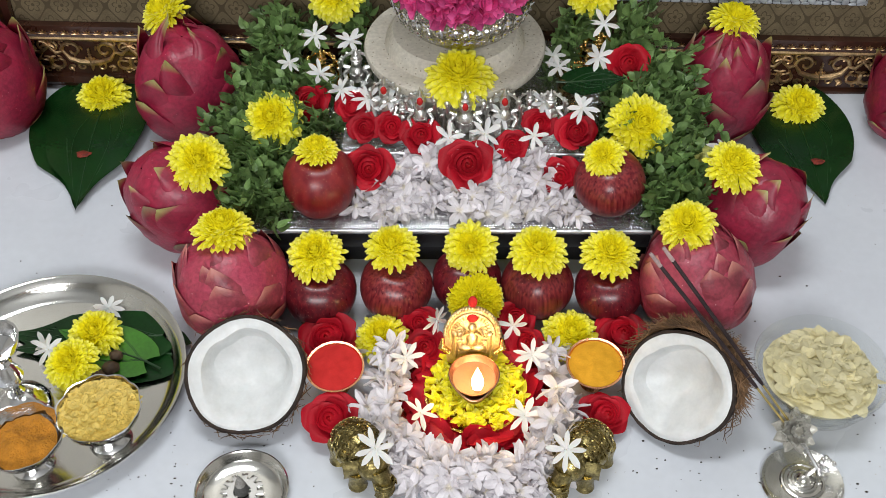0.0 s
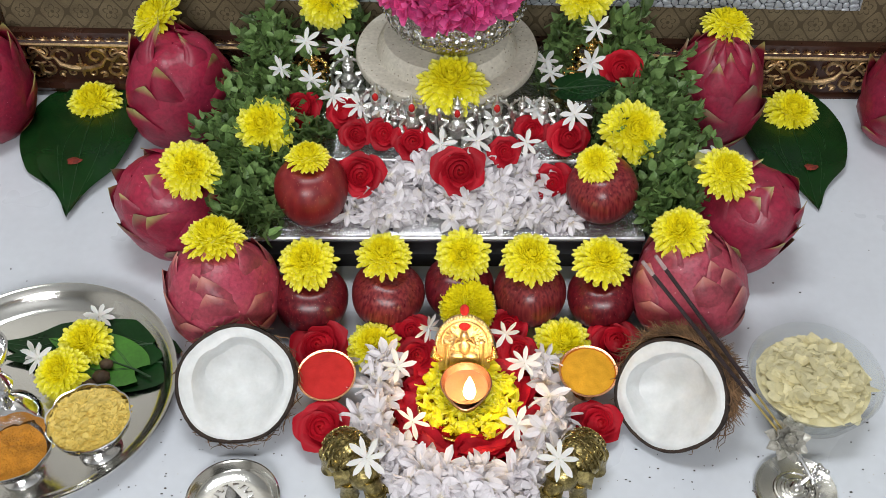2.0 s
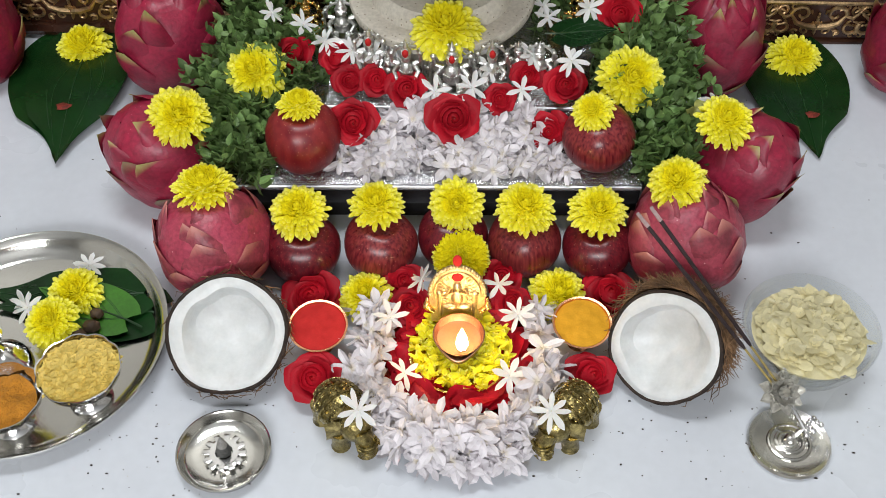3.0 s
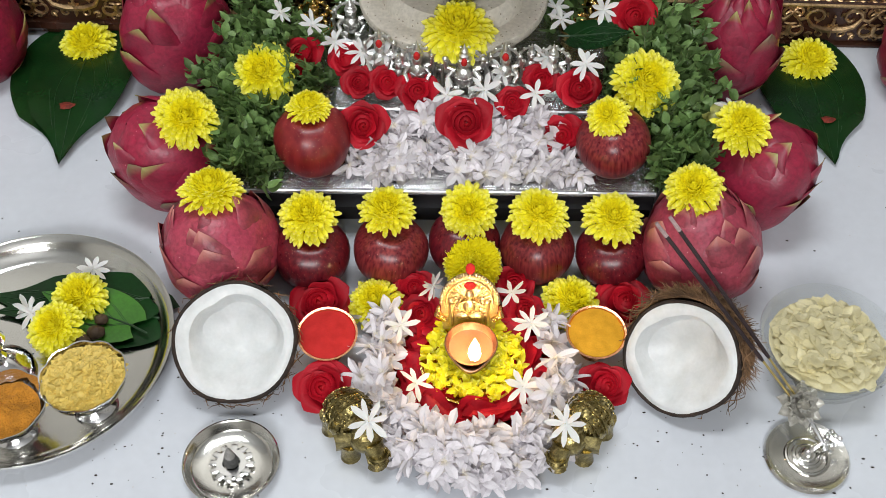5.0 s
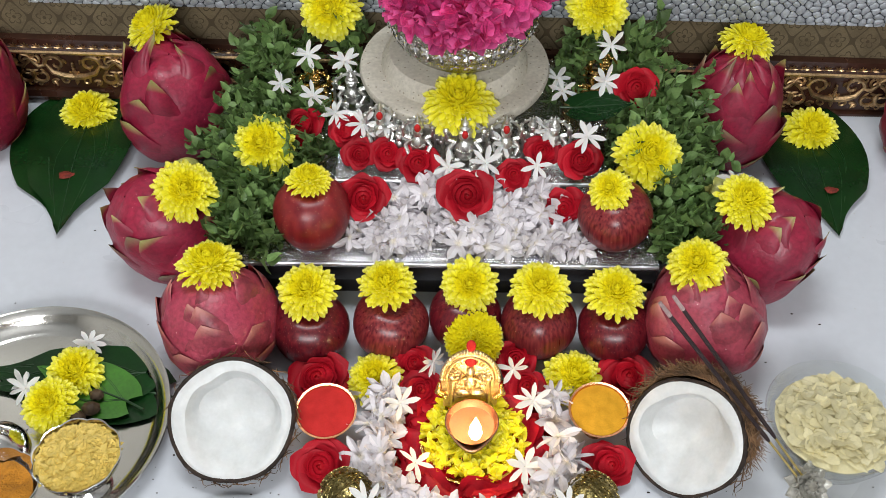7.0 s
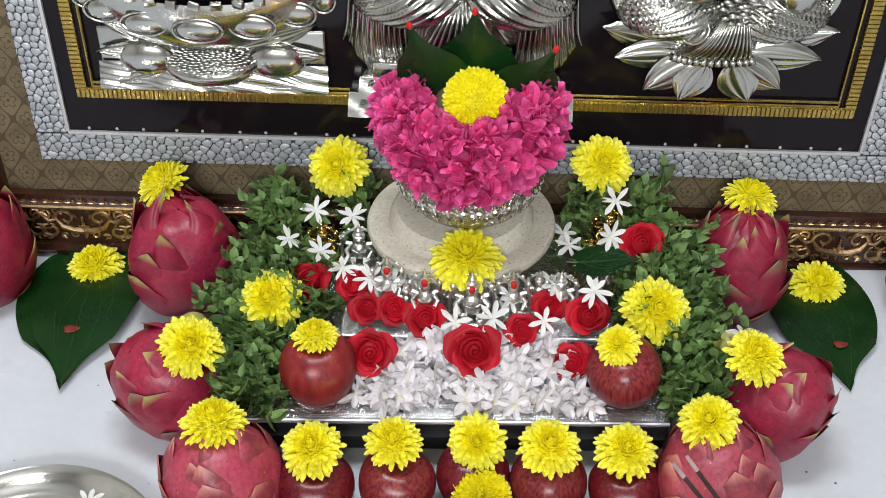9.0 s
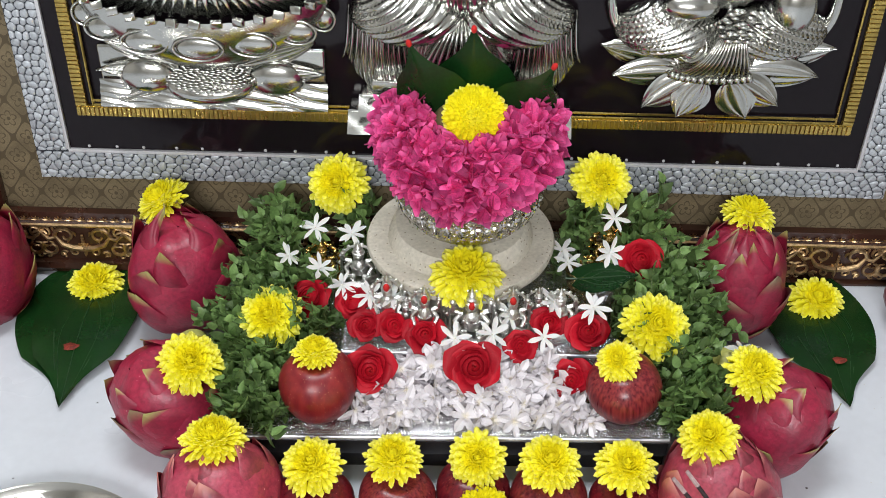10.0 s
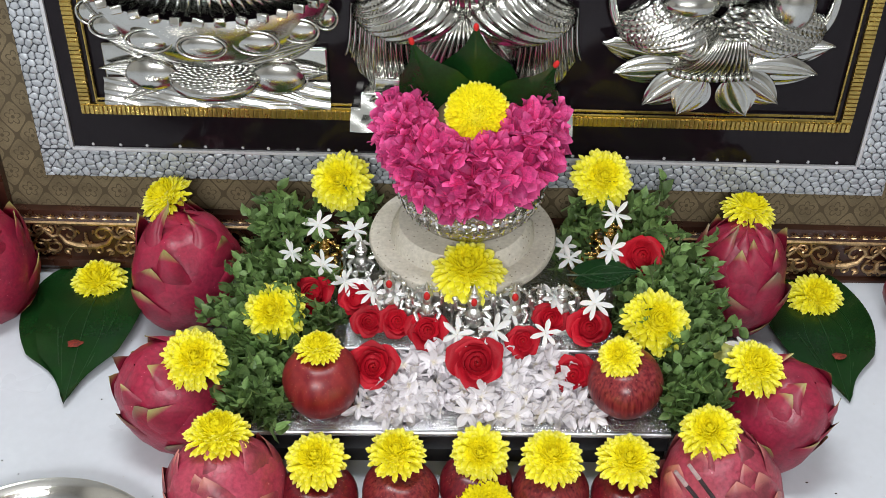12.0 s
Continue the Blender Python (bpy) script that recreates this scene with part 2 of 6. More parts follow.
def damask():
    """An ogee lattice with a leaf in each cell, pale olive on dark brown."""
    m = mat("olive_damask_mount", (0.195, 0.152, 0.088), 0.6, vary=0.14, scale=40, fine=500, bump=0.1, spec=0.25)
    nt = m.node_tree
    N, L = nt.nodes, nt.links
    p = N["Principled BSDF"]
    old = p.inputs["Base Color"].links[0].from_socket
    sep = N.new("ShaderNodeSeparateXYZ")
    L.new(N["Texture Coordinate"].outputs["Object"], sep.inputs[0])

    def mth(op, a, b=0.0):
        x = N.new("ShaderNodeMath")
        x.operation = op
        for i, v in enumerate((a, b)):
            if hasattr(v, "is_output"):
                L.new(v, x.inputs[i])
            else:
                x.inputs[i].default_value = v
        return x.outputs[0]

    kx, kz = 2 * math.pi / 0.036, 2 * math.pi / 0.050
    ax, az = mth("MULTIPLY", sep.outputs[0], kx), mth("MULTIPLY", mth("ADD", sep.outputs[2], 0.018), kz)
    lattice = mth("ABSOLUTE", mth("ADD", mth("COSINE", ax), mth("COSINE", az)))
    line = mth("LESS_THAN", lattice, 0.17)
    flower = None
    for drop in (0.0, 0.5):
        u = mth("SUBTRACT", mth("FRACT", mth("ADD", mth("MULTIPLY", sep.outputs[0], 1 / 0.036), drop)), 0.5)
        v = mth("SUBTRACT", mth("FRACT", mth("ADD", mth("MULTIPLY", mth("ADD", sep.outputs[2], 0.018), 1 / 0.050), drop)), 0.5)
        v = mth("MULTIPLY", v, 1.3)
        rad = mth("SQRT", mth("ADD", mth("MULTIPLY", u, u), mth("MULTIPLY", v, v)))
        ang = mth("ARCTAN2", u, v)
        reach = mth("ADD", 0.13, mth("MULTIPLY", mth("ABSOLUTE", mth("COSINE", mth("MULTIPLY", ang, 2.5))), 0.13))
        ring = mth("LESS_THAN", mth("ABSOLUTE", mth("SUBTRACT", rad, reach)), 0.022)
        heart = mth("LESS_THAN", rad, 0.06)
        both = mth("MAXIMUM", ring, heart)
        flower = both if flower is None else mth("MAXIMUM", flower, both)
    dark = mth("MAXIMUM", line, flower)
    x = N.new("ShaderNodeMix")
    x.data_type = "RGBA"
    L.new(dark, x.inputs[0])
    L.new(old, x.inputs[6])
    x.inputs[7].default_value = (0.080, 0.060, 0.034, 1)
    L.new(x.outputs[2], p.inputs["Base Color"])
    return m


M_DAMASK = damask()


# ---- mesh helpers ----
class MB:
    """Gathers vertices, faces and a length coordinate for one mesh."""

    def __init__(self):
        self.v, self.f, self.u = [], [], []

    def add(self, verts, faces, us=None, m=None):
        o = len(self.v)
        self.v += [tuple(m @ Vector(p)) if m else tuple(p) for p in verts]
        self.u += list(us) if us is not None else [0.5] * len(verts)
        self.f += [tuple(i + o for i in q) for q in faces]
        return self

    def grid(self, fn, nu, nv, m=None, wrap=False):
        """fn(a, b) for a, b in 0..1; b runs along the length."""
        vs, us, fs = [], [], []
        for j in range(nv + 1):
            for i in range(nu if wrap else nu + 1):
                vs.append(fn(i / nu, j / nv))
                us.append(j / nv)
        w = nu if wrap else nu + 1
        for j in range(nv):
            for i in range(nu):
                fs.append((j * w + i, j * w + (i + 1) % w, (j + 1) * w + (i + 1) % w, (j + 1) * w + i))
        return self.add(vs, fs, us, m)

    def lathe(self, prof, n=40, m=None, wave=0.0, waves=8, top=0.0):
        """prof: (r, z) pairs; wave: scalloping that grows above z = top."""
        zmax = max(z for _, z in prof)

        def fn(a, b):
            k = min(int(round(b * (len(prof) - 1))), len(prof) - 1)
            r, z = prof[k]
            t = 2 * math.pi * a
            s = max(0.0, (z - top) / max(1e-6, zmax - top)) if wave else 0.0
            r2 = r * (1 + wave * s * abs(math.cos(t * waves / 2)))
            return (r2 * math.cos(t), r2 * math.sin(t), z + 0.6 * wave * s * r * abs(math.cos(t * waves / 2)))
        return self.grid(fn, n, len(prof) - 1, m, wrap=True)

    def ball(self, c, r, nu=16, nv=10, m=None):
        def fn(a, b):
            t, q = 2 * math.pi * a, math.pi * (b - 0.5)
            return (c[0] + r[0] * math.cos(q) * math.cos(t), c[1] + r[1] * math.cos(q) * math.sin(t), c[2] + r[2] * math.sin(q))
        return self.grid(fn, nu, nv, m, wrap=True)

    def tube(self, pts, rad, n=6, m=None):
        pts = [Vector(p) for p in pts]
        rads = rad if isinstance(rad, (list, tuple)) else [rad] * len(pts)
        vs, fs, us = [], [], []
        for k, p in enumerate(pts):
            d = (pts[min(k + 1, len(pts) - 1)] - pts[max(k - 1, 0)]).normalized()
            a = d.orthogonal().normalized() if k == 0 else (a - d * a.dot(d)).normalized()
            b = d.cross(a)
            for i in range(n):
                t = 2 * math.pi * i / n
                vs.append(p + (a * math.cos(t) + b * math.sin(t)) * rads[k])
                us.append(k / max(1, len(pts) - 1))
        for k in range(len(pts) - 1):
            for i in range(n):
                fs.append((k * n + i, k * n + (i + 1) % n, (k + 1) * n + (i + 1) % n, (k + 1) * n + i))
        fs.append(tuple(range(n - 1, -1, -1)))
        fs.append(tuple(range((len(pts) - 1) * n, len(pts) * n)))
        return self.add(vs, fs, us, m)

    def box(self, x0, y0, z0, x1, y1, z1, bev=0.0, m=None):
        bm = bmesh.new()
        bmesh.ops.create_cube(bm, size=1)
        for w in bm.verts:
            w.co = ((x0 + x1) / 2 + w.co.x * (x1 - x0), (y0 + y1) / 2 + w.co.y * (y1 - y0), (z0 + z1) / 2 + w.co.z * (z1 - z0))
        if bev:
            bmesh.ops.bevel(bm, geom=bm.edges[:], offset=bev, segments=2, affect="EDGES", profile=0.6)
        bm.verts.index_update()
        vs = [tuple(w.co) for w in bm.verts]
        fs = [tuple(w.index for w in f.verts) for f in bm.faces]
        bm.free()
        return self.add(vs, fs, None, m)

    def mesh(self, name, material, smooth=True, angle=40):
        me = bpy.data.meshes.new(name)
        me.from_pydata(self.v, [], self.f)
        uv = me.uv_layers.new(name="along")
        idx = np.zeros(len(me.loops), dtype=np.int32)
        me.loops.foreach_get("vertex_index", idx)
        u = np.array(self.u, dtype=np.float32)[idx]
        uv.data.foreach_set("uv", np.stack([np.zeros_like(u), u], 1).ravel())
        me.materials.append(material)
        if smooth:
            me.shade_smooth()
            me.set_sharp_from_angle(angle=radians(angle))
        me.update()
        return me


def part(name, mb, material, parent, label="", m=None, smooth=True, angle=40):
    """Links a mesh as one object under a thing or a part."""
    me = mb if isinstance(mb, bpy.types.Mesh) else mb.mesh(name, material, smooth, angle)
    ob = new(name, me)
    ob.parent = parent
    if m is not None:
        ob.matrix_basis = m
    return tagged(ob, label)


def thing(name, m, label, category, group="", kind=""):
    ob = new(name)
    ob.empty_display_size = 0.02
    ob.matrix_basis = m
    return tagged(ob, label, category, group, kind)


def solo(name, mb, material, label, category, group="", kind="", m=None, smooth=True, angle=40):
    ob = new(name, mb.mesh(name, material, smooth, angle))
    if m is not None:
        ob.matrix_basis = m
    return tagged(ob, label, category, group, kind)


def sized(m, s):
    return m @ Matrix.Scale(s, 4)


def petal(mb, length, width, m, curl=0.3, cup=0.2, tip=0.5, nl=5, nw=2, neck=0.35, notch=0.0):
    """A petal from the origin along +x, face up; curl lifts its end, cup bends its sides."""
    def fn(a, b):
        w = width * (neck + (1 - neck) * math.sin(min(1.0, b * 1.25) * math.pi / 2)) * (1 - max(0, (b - tip) / (1 - tip)) ** 2.4 * 0.86)
        y = (a - 0.5) * w
        x = length * (b - notch * (1 - abs(2 * a - 1)) * b ** 4)
        z = length * curl * b * b + cup * width * (2 * a - 1) ** 2
        return (x, y, z)
    return mb.grid(fn, nw, nl, m)


# ---- setting ----
mb = MB()
mb.box(-2.6, -2.6, -0.05, 2.6, 1.62, 0.0)
solo("floor", mb, M_FLOOR, "white speckled polished stone floor", "floor", kind="structure")
# Unseen walls and ceiling, added to bounce lamp light and give the silver reflections.
for nm, b in (("wall_north", (-2.6, 1.62, 0, 2.6, 1.74, 2.7)), ("wall_south", (-2.6, -2.72, 0, 2.6, -2.6, 2.7)),
              ("wall_west", (-2.72, -2.72, 0, -2.6, 1.74, 2.7)), ("wall_east", (2.6, -2.72, 0, 2.72, 1.74, 2.7))):
    solo(nm, MB().box(*b), M_WALL, "plain beige unseen wall added to bounce light", "wall", kind="structure")
solo("ceiling", MB().box(-2.72, -2.72, 2.7, 2.72, 1.74, 2.8), M_CEIL, "plain white unseen ceiling added to bounce light", "ceiling", kind="structure")


# ---- the silver-clad plank and its upper tier ----
def plank():
    t = thing("altar_plank", pose(-0.010, 0, 0, 0, 0, 0.6), "low dark plank clad on top with embossed silver sheet", "altar")
    part("board", MB().box(-0.213, 0.832, 0.036, 0.211, 1.135, 0.058, 0.002), M_DARKWOOD, t, "near-black varnished board edge")
    part("top_sheet", MB().box(-0.214, 0.829, 0.058, 0.212, 1.136, 0.062, 0.0012), M_SILVER, t, "embossed silver sheet")
    # recessed dark box added between the legs to keep the gap there black
    part("skirt", MB().box(-0.196, 0.848, 0.0, 0.194, 1.12, 0.036, 0.002), M_DARKWOOD, t, "dark box added to blacken the gap under the board")
    for x in (-0.208, 0.206):
        for y in (0.872, 1.10):
            part("leg", MB().box(x - 0.008, y - 0.02, 0, x + 0.008, y + 0.02, 0.036, 0.002), M_DARKWOOD, t)
    rim = MB()
    for k in range(30):
        x = -0.205 + k * 0.0142
        rim.add([(x + 0.0055 * math.cos(q), 0.846 + 0.0055 * math.sin(q), 0.0622 + 0.0016 * h) for q, h in
                 [(2 * math.pi * i / 10, 0) for i in range(10)]] + [(x, 0.846, 0.0645)], [(i, (i + 1) % 10, 10) for i in range(10)])
    part("embossed_border", rim, M_SILVER, t)
    part("front_fillet", MB().tube([(-0.213, 0.8305, 0.0612), (0.211, 0.8305, 0.0612)], 0.0022, 8), M_DULLSILVER, t)
    bead = MB()
    for k in range(140):
        x = -0.208 + k * 0.003
        for y in (0.8355, 0.8385):
            bead.ball((x + (0.0015 if y > 0.837 else 0), y, 0.0623), (0.0011, 0.0011, 0.0009), 5, 3)
    part("beaded_edge", bead, M_CHROME, t)
    u = thing("raised_tier", pose(-0.004, 0, 0), "smaller silver-covered step standing on the plank", "altar step")
    part("block", MB().box(-0.133, 0.922, 0.062, 0.131, 1.13, 0.088, 0.002), M_SILVER, u)
    part("top_sheet", MB().box(-0.135, 0.920, 0.088, 0.133, 1.132, 0.0915, 0.001), M_SILVER, u)
    part("front_fillet", MB().tube([(-0.134, 0.9205, 0.0905), (0.132, 0.9205, 0.0905)], 0.0020, 8), M_DULLSILVER, u)


plank()


# ---- apples ----
def apple_mesh(name, material, squash):
    prof = []
    for k in range(22):
        q = -math.pi / 2 + math.pi * k / 21
        r = 0.5 * math.cos(q) ** 0.82 if math.cos(q) > 0 else 0.0
        z = 0.46 * math.sin(q) * squash
        z -= 0.13 * math.exp(-(r / 0.13) ** 2) * (1 if q > 0 else -0.55)
        r *= 1 + 0.07 * math.sin(q)
        prof.append((max(r, 0.0008), z))
    mb = MB()

    def fn(a, b):
        k = min(21, int(round(b * 21)))
        r, z = prof[k]
        t = 2 * math.pi * a
        r2 = r * (1 + 0.022 * math.cos(5 * t) * (0.4 + abs(z)))
        return (r2 * math.cos(t), r2 * math.sin(t), z + 0.01 * math.cos(5 * t) * r)
    mb.grid(fn, 36, 21, wrap=True)
    return mb.mesh(name, material)


APPLES = [apple_mesh("apple_body", M_APPLE, 0.95), apple_mesh("apple_body", M_APPLE2, 0.97), apple_mesh("apple_body", M_APPLE3, 1.07)]
APPLE_STEM = MB().tube([(0, 0, 0.27), (0.01, 0.01, 0.36), (0.04, 0.0, 0.47)], [0.016, 0.012, 0.018], 6).mesh("stem", M_BROWN)


def apple(x, y, base, d, kind, tilt, spin, label, group):
    a = thing("apple", sized(pose(x, y, base + 0.445 * d, tilt, 0, spin), d), label, "apple", group)
    part("skin", APPLES[kind], None, a)
    part("stem", APPLE_STEM, None, a, "short brown stem")


for x, y, d, kind, spin in ((-0.152, 0.768, 0.076, 0, 20), (-0.074, 0.775, 0.075, 1, 80), (-0.001, 0.787, 0.072, 0, 150), (0.072, 0.780, 0.075, 1, 200), (0.146, 0.776, 0.071, 0, 300)):
    apple(x, y, 0, d, kind, 8, spin, "shiny dark red streaked apple standing before the plank", "apples in a row")
apple(-0.156, 0.866, 0.062, 0.077, 2, 4, 40, "bright red speckled apple on the silver plank", "apples on the plank")
apple(0.148, 0.870, 0.062, 0.075, 1, -6, 120, "red streaked apple on the silver plank", "apples on the plank")


# ---- chrysanthemums ----
def mum_meshes(seed, spread, flat):
    """Layered strap petals: short and upright at the heart, long and drooping at the edge."""
    rnd = random.Random(seed)
    outer, core = MB(), MB()
    rings = 11
    for k in range(rings):
        f = k / (rings - 1)
        n = int(7 + 26 * f ** 0.85)
        el = radians(82 - 98 * f ** 1.1 * spread)
        ln = 0.18 + 0.27 * f ** 1.2
        r0 = 0.03 + 0.50 * f
        z0 = (0.26 - 0.30 * f ** 1.8) * flat
        for i in range(n):
            t = 2 * math.pi * (i + 0.5 * (k % 2)) / n + rnd.uniform(-0.14, 0.14)
            e = el + rnd.uniform(-0.16, 0.16)
            m = pose(r0 * math.cos(t), r0 * math.sin(t), z0, 0, 0, math.degrees(t)) @ pose(0, 0, 0, rnd.uniform(-16, 16), -math.degrees(e), 0)
            petal(outer if k > 5 else core, ln * rnd.uniform(0.84, 1.14), (0.118 + 0.05 * f) * rnd.uniform(0.85, 1.15), m,
                  curl=rnd.uniform(0.1, 0.3) * (1.9 - 2.3 * f), cup=0.26, tip=0.86, nl=5, nw=4, neck=0.5, notch=0.05)
    core.ball((0, 0, 0.0), (0.50, 0.50, 0.27 * flat), 18, 10)
    green = MB().lathe([(0.02, -0.26), (0.14, -0.24), (0.30, -0.16), (0.42, -0.06), (0.05, 0.0)], 14)
    return outer.mesh("outer_petals", M_YELLOW), core.mesh("core_petals", M_YCORE), green.mesh("calyx", M_STEM)


def pompon_meshes(seed):
    """A tight ball of short petals laid over one another like tiles, tips turned up."""
    rnd = random.Random(seed)
    outer, core = MB(), MB()
    n = 330
    for i in range(n):
        f = (i + 0.5) / n
        q = math.acos(1 - 1.30 * f)
        t = i * 2.39996
        out = Vector((math.sin(q) * math.cos(t), math.sin(q) * math.sin(t), math.cos(q)))
        down = Vector((math.cos(q) * math.cos(t), math.cos(q) * math.sin(t), -math.sin(q)))
        way = (out * (0.95 - 0.25 * f) + down * (0.25 + 0.75 * f)).normalized()
        side = out.cross(down).normalized()
        up = side.cross(way) * -1
        m = Matrix.Translation((0.62 * out.x, 0.62 * out.y, 0.50 * out.z - 0.16)) @ Matrix((way, side, up)).transposed().to_4x4() @ pose(0, 0, 0, rnd.uniform(-14, 14), rnd.uniform(-10, 10), rnd.uniform(-10, 10))
        petal(outer if f > 0.55 else core, (0.19 + 0.17 * f) * rnd.uniform(0.88, 1.12), (0.105 + 0.06 * f) * rnd.uniform(0.88, 1.12), m, curl=0.30, cup=0.30, tip=0.8, nl=4, nw=4, neck=0.65)
    core.ball((0, 0, -0.18), (0.68, 0.68, 0.54), 20, 12)
    green = MB().lathe([(0.02, -0.62), (0.14, -0.60), (0.40, -0.5), (0.5, -0.4), (0.05, -0.3)], 14)
    return outer.mesh("outer_petals", M_YELLOW), core.mesh("core_petals", M_YCORE), green.mesh("calyx", M_STEM)


MUMS = [mum_meshes(3, 1.0, 1.0), mum_meshes(8, 0.88, 1.25), mum_meshes(15, 1.12, 0.9), mum_meshes(21, 0.98, 1.1), pompon_meshes(5)]


def mum(x, y, z, d, tilt, lean, spin, kind, where, group):
    """d: the flower's width; tilt: towards the viewer; lean: to the right."""
    f = thing("chrysanthemum", sized(pose(x, y, z, tilt, lean, 0) @ pose(0, 0, 0, 0, 0, spin), d / 1.9),
              "bright yellow chrysanthemum " + where, "flower", group)
    o, c, g = MUMS[kind]
    part("outer_petals", o, None, f)
    part("core_petals", c, None, f)
    part("calyx", g, None, f, "green calyx")


for k, (x, y, z, d, tilt, lean) in enumerate(((-0.153, 0.778, 0.079, 0.062, 14, -4), (-0.077, 0.787, 0.080, 0.057, 10, 0), (0.003, 0.790, 0.079, 0.058, 36, 0),
                                              (0.071, 0.785, 0.080, 0.062, 12, 3), (0.143, 0.785, 0.077, 0.060, 16, 4))):
    mum(x, y, z, d, tilt, lean, k * 67, k % 4, "laid on top of an apple", "chrysanthemums on the apples")
mum(-0.157, 0.872, 0.136, 0.047, -2, 0, 10, 1, "laid on top of an apple", "chrysanthemums on the apples")
mum(0.138, 0.868, 0.135, 0.046, 22, -14, 60, 2, "laid on top of an apple", "chrysanthemums on the apples")
FRUITMUM = "resting on a dragon fruit"
for k, (x, y, z, d, tilt, lean) in enumerate(((-0.243, 0.780, 0.110, 0.064, -6, 0), (0.216, 0.789, 0.115, 0.060, 18, -10), (-0.281, 0.869, 0.122, 0.066, 30, 14),
                                              (0.272, 0.866, 0.125, 0.062, 16, 4), (-0.362, 1.120, 0.139, 0.066, 8, -26), (0.312, 1.115, 0.136, 0.066, -4, 10))):
    mum(x, y, z, d, tilt, lean, k * 51 + 9, (k + 1) % 4, FRUITMUM, "chrysanthemums on the dragon fruits")
mum(-0.463, 1.112, 0.018, 0.072, 14, 0, 30, 2, "lying on a betel leaf", "chrysanthemums on the betel leaves")
mum(0.409, 1.100, 0.018, 0.070, 18, 6, 77, 0, "lying on a betel leaf", "chrysanthemums on the betel leaves")
for k, (x, y, z, d, tilt, lean) in enumerate(((-0.212, 0.940, 0.122, 0.069, 34, -10), (0.182, 0.926, 0.128, 0.072, 32, 8), (-0.157, 1.116, 0.168, 0.073, 44, -8), (0.140, 1.113, 0.178, 0.070, 40, 6))):
    mum(x, y, z, d, tilt, lean, k * 88 + 20, k, "nestled among the green leaves", "chrysanthemums in the leaves")
mum(-0.011, 0.968, 0.160, 0.080, 16, 0, 45, 2, "leaning on the stone plate", "chrysanthemums of the pot")
mum(-0.004, 1.020, 0.316, 0.068, 50, 0, 15, 4, "set before the green leaves of the pot", "chrysanthemums of the pot")
mum(0.008, 0.750, 0.046, 0.060, 34, 0, 70, 4, "behind the lamp's arched back", "chrysanthemums round the lamp")
mum(-0.086, 0.716, 0.024, 0.056, 12, -4, 22, 1, "lying on the white floor", "chrysanthemums round the lamp")
mum(0.104, 0.722, 0.024, 0.060, 12, 4, 130, 3, "lying on the white floor", "chrysanthemums round the lamp")


# ---- roses ----
def rose_petal(kind):
    """A middle (2) or outer (3) petal of a flower of radius 1; it stands round the z axis."""
    w, h, r, flare = ((1.25, 0.58, 0.44, 0.34), (1.0, 0.50, 0.60, 0.74))[kind - 2]
    mb = MB()

    def fn(a, b):
        t = (a - 0.5) * 2 * w
        edge = 1 - 0.34 * abs(2 * a - 1) ** 2.2 + 0.06 * math.sin(5 * t + 2 * kind) + (0.10 * max(0, 1 - abs(2 * a - 1) / 0.3) if kind == 3 else 0)
        q = b * edge
        rad = r * (0.40 + 0.60 * min(1, b * 1.5)) * (0.88 + 0.24 * a) + flare * q ** 2.2 * 0.50 + 0.035 * math.sin(6 * t + kind) * b * b
        z = h * (q - 0.55 * flare * q ** 3.5) - 0.16
        roll = -0.5 * flare * max(0, q - 0.75) ** 1.5
        return (rad * math.cos(t), rad * math.sin(t), z + roll)
    mb.grid(fn, 14, 8)
    return mb.mesh("petal", M_ROSE)


ROSEP = {k: rose_petal(k) for k in (2, 3)}


def rose_heart():
    """The closed heart of a rose: one petal edge wound inward in a spiral over a low dome."""
    mb = MB()

    def fn(a, b):
        t, r = 2 * math.pi * a, 0.012 + 0.50 * b
        ph = (r / 0.165 - a + 0.10 * math.sin(3 * t + 9 * r) + 0.06 * math.sin(2 * t)) % 1.0
        z = 0.42 - 0.50 * r * r - 0.115 * ph ** 1.2 - 0.05 * math.exp(-(r / 0.05) ** 2)
        k = 1 + 0.05 * math.sin(3 * t + 7 * r)
        return (r * k * math.cos(t), r * k * math.sin(t), z)
    mb.grid(fn, 56, 30, wrap=True)
    return mb.mesh("heart", M_ROSE, angle=60)


ROSEHEART = rose_heart()


def rose(x, y, z, d, tilt, lean, seed, where, group):
    rnd = random.Random(seed)
    f = thing("rose", sized(pose(x, y, z, tilt, lean, 0), d / 2.05), "deep red rose bloom " + where, "flower", group)
    part("heart", ROSEHEART, None, f, m=pose(0, 0, rnd.uniform(-0.03, 0.05), rnd.uniform(-8, 8), rnd.uniform(-8, 8), rnd.uniform(0, 360)))
    for k in range(10):
        kind = 2 if k < 4 else 3
        s = (0.96, 1.02, 1.08, 1.14, 0.92, 0.96, 1.0, 1.02, 1.08, 1.12)[k]
        m = pose(rnd.uniform(-0.03, 0.03), rnd.uniform(-0.03, 0.03), 0.10 - 0.018 * k, rnd.uniform(-10, 10), rnd.uniform(-10, 10), k * 137.5 + rnd.uniform(-16, 16)) @ Matrix.Diagonal((s, s * rnd.uniform(0.9, 1.1), rnd.uniform(0.8, 1.1), 1))
        part("petal", ROSEP[kind], None, f, m=m)


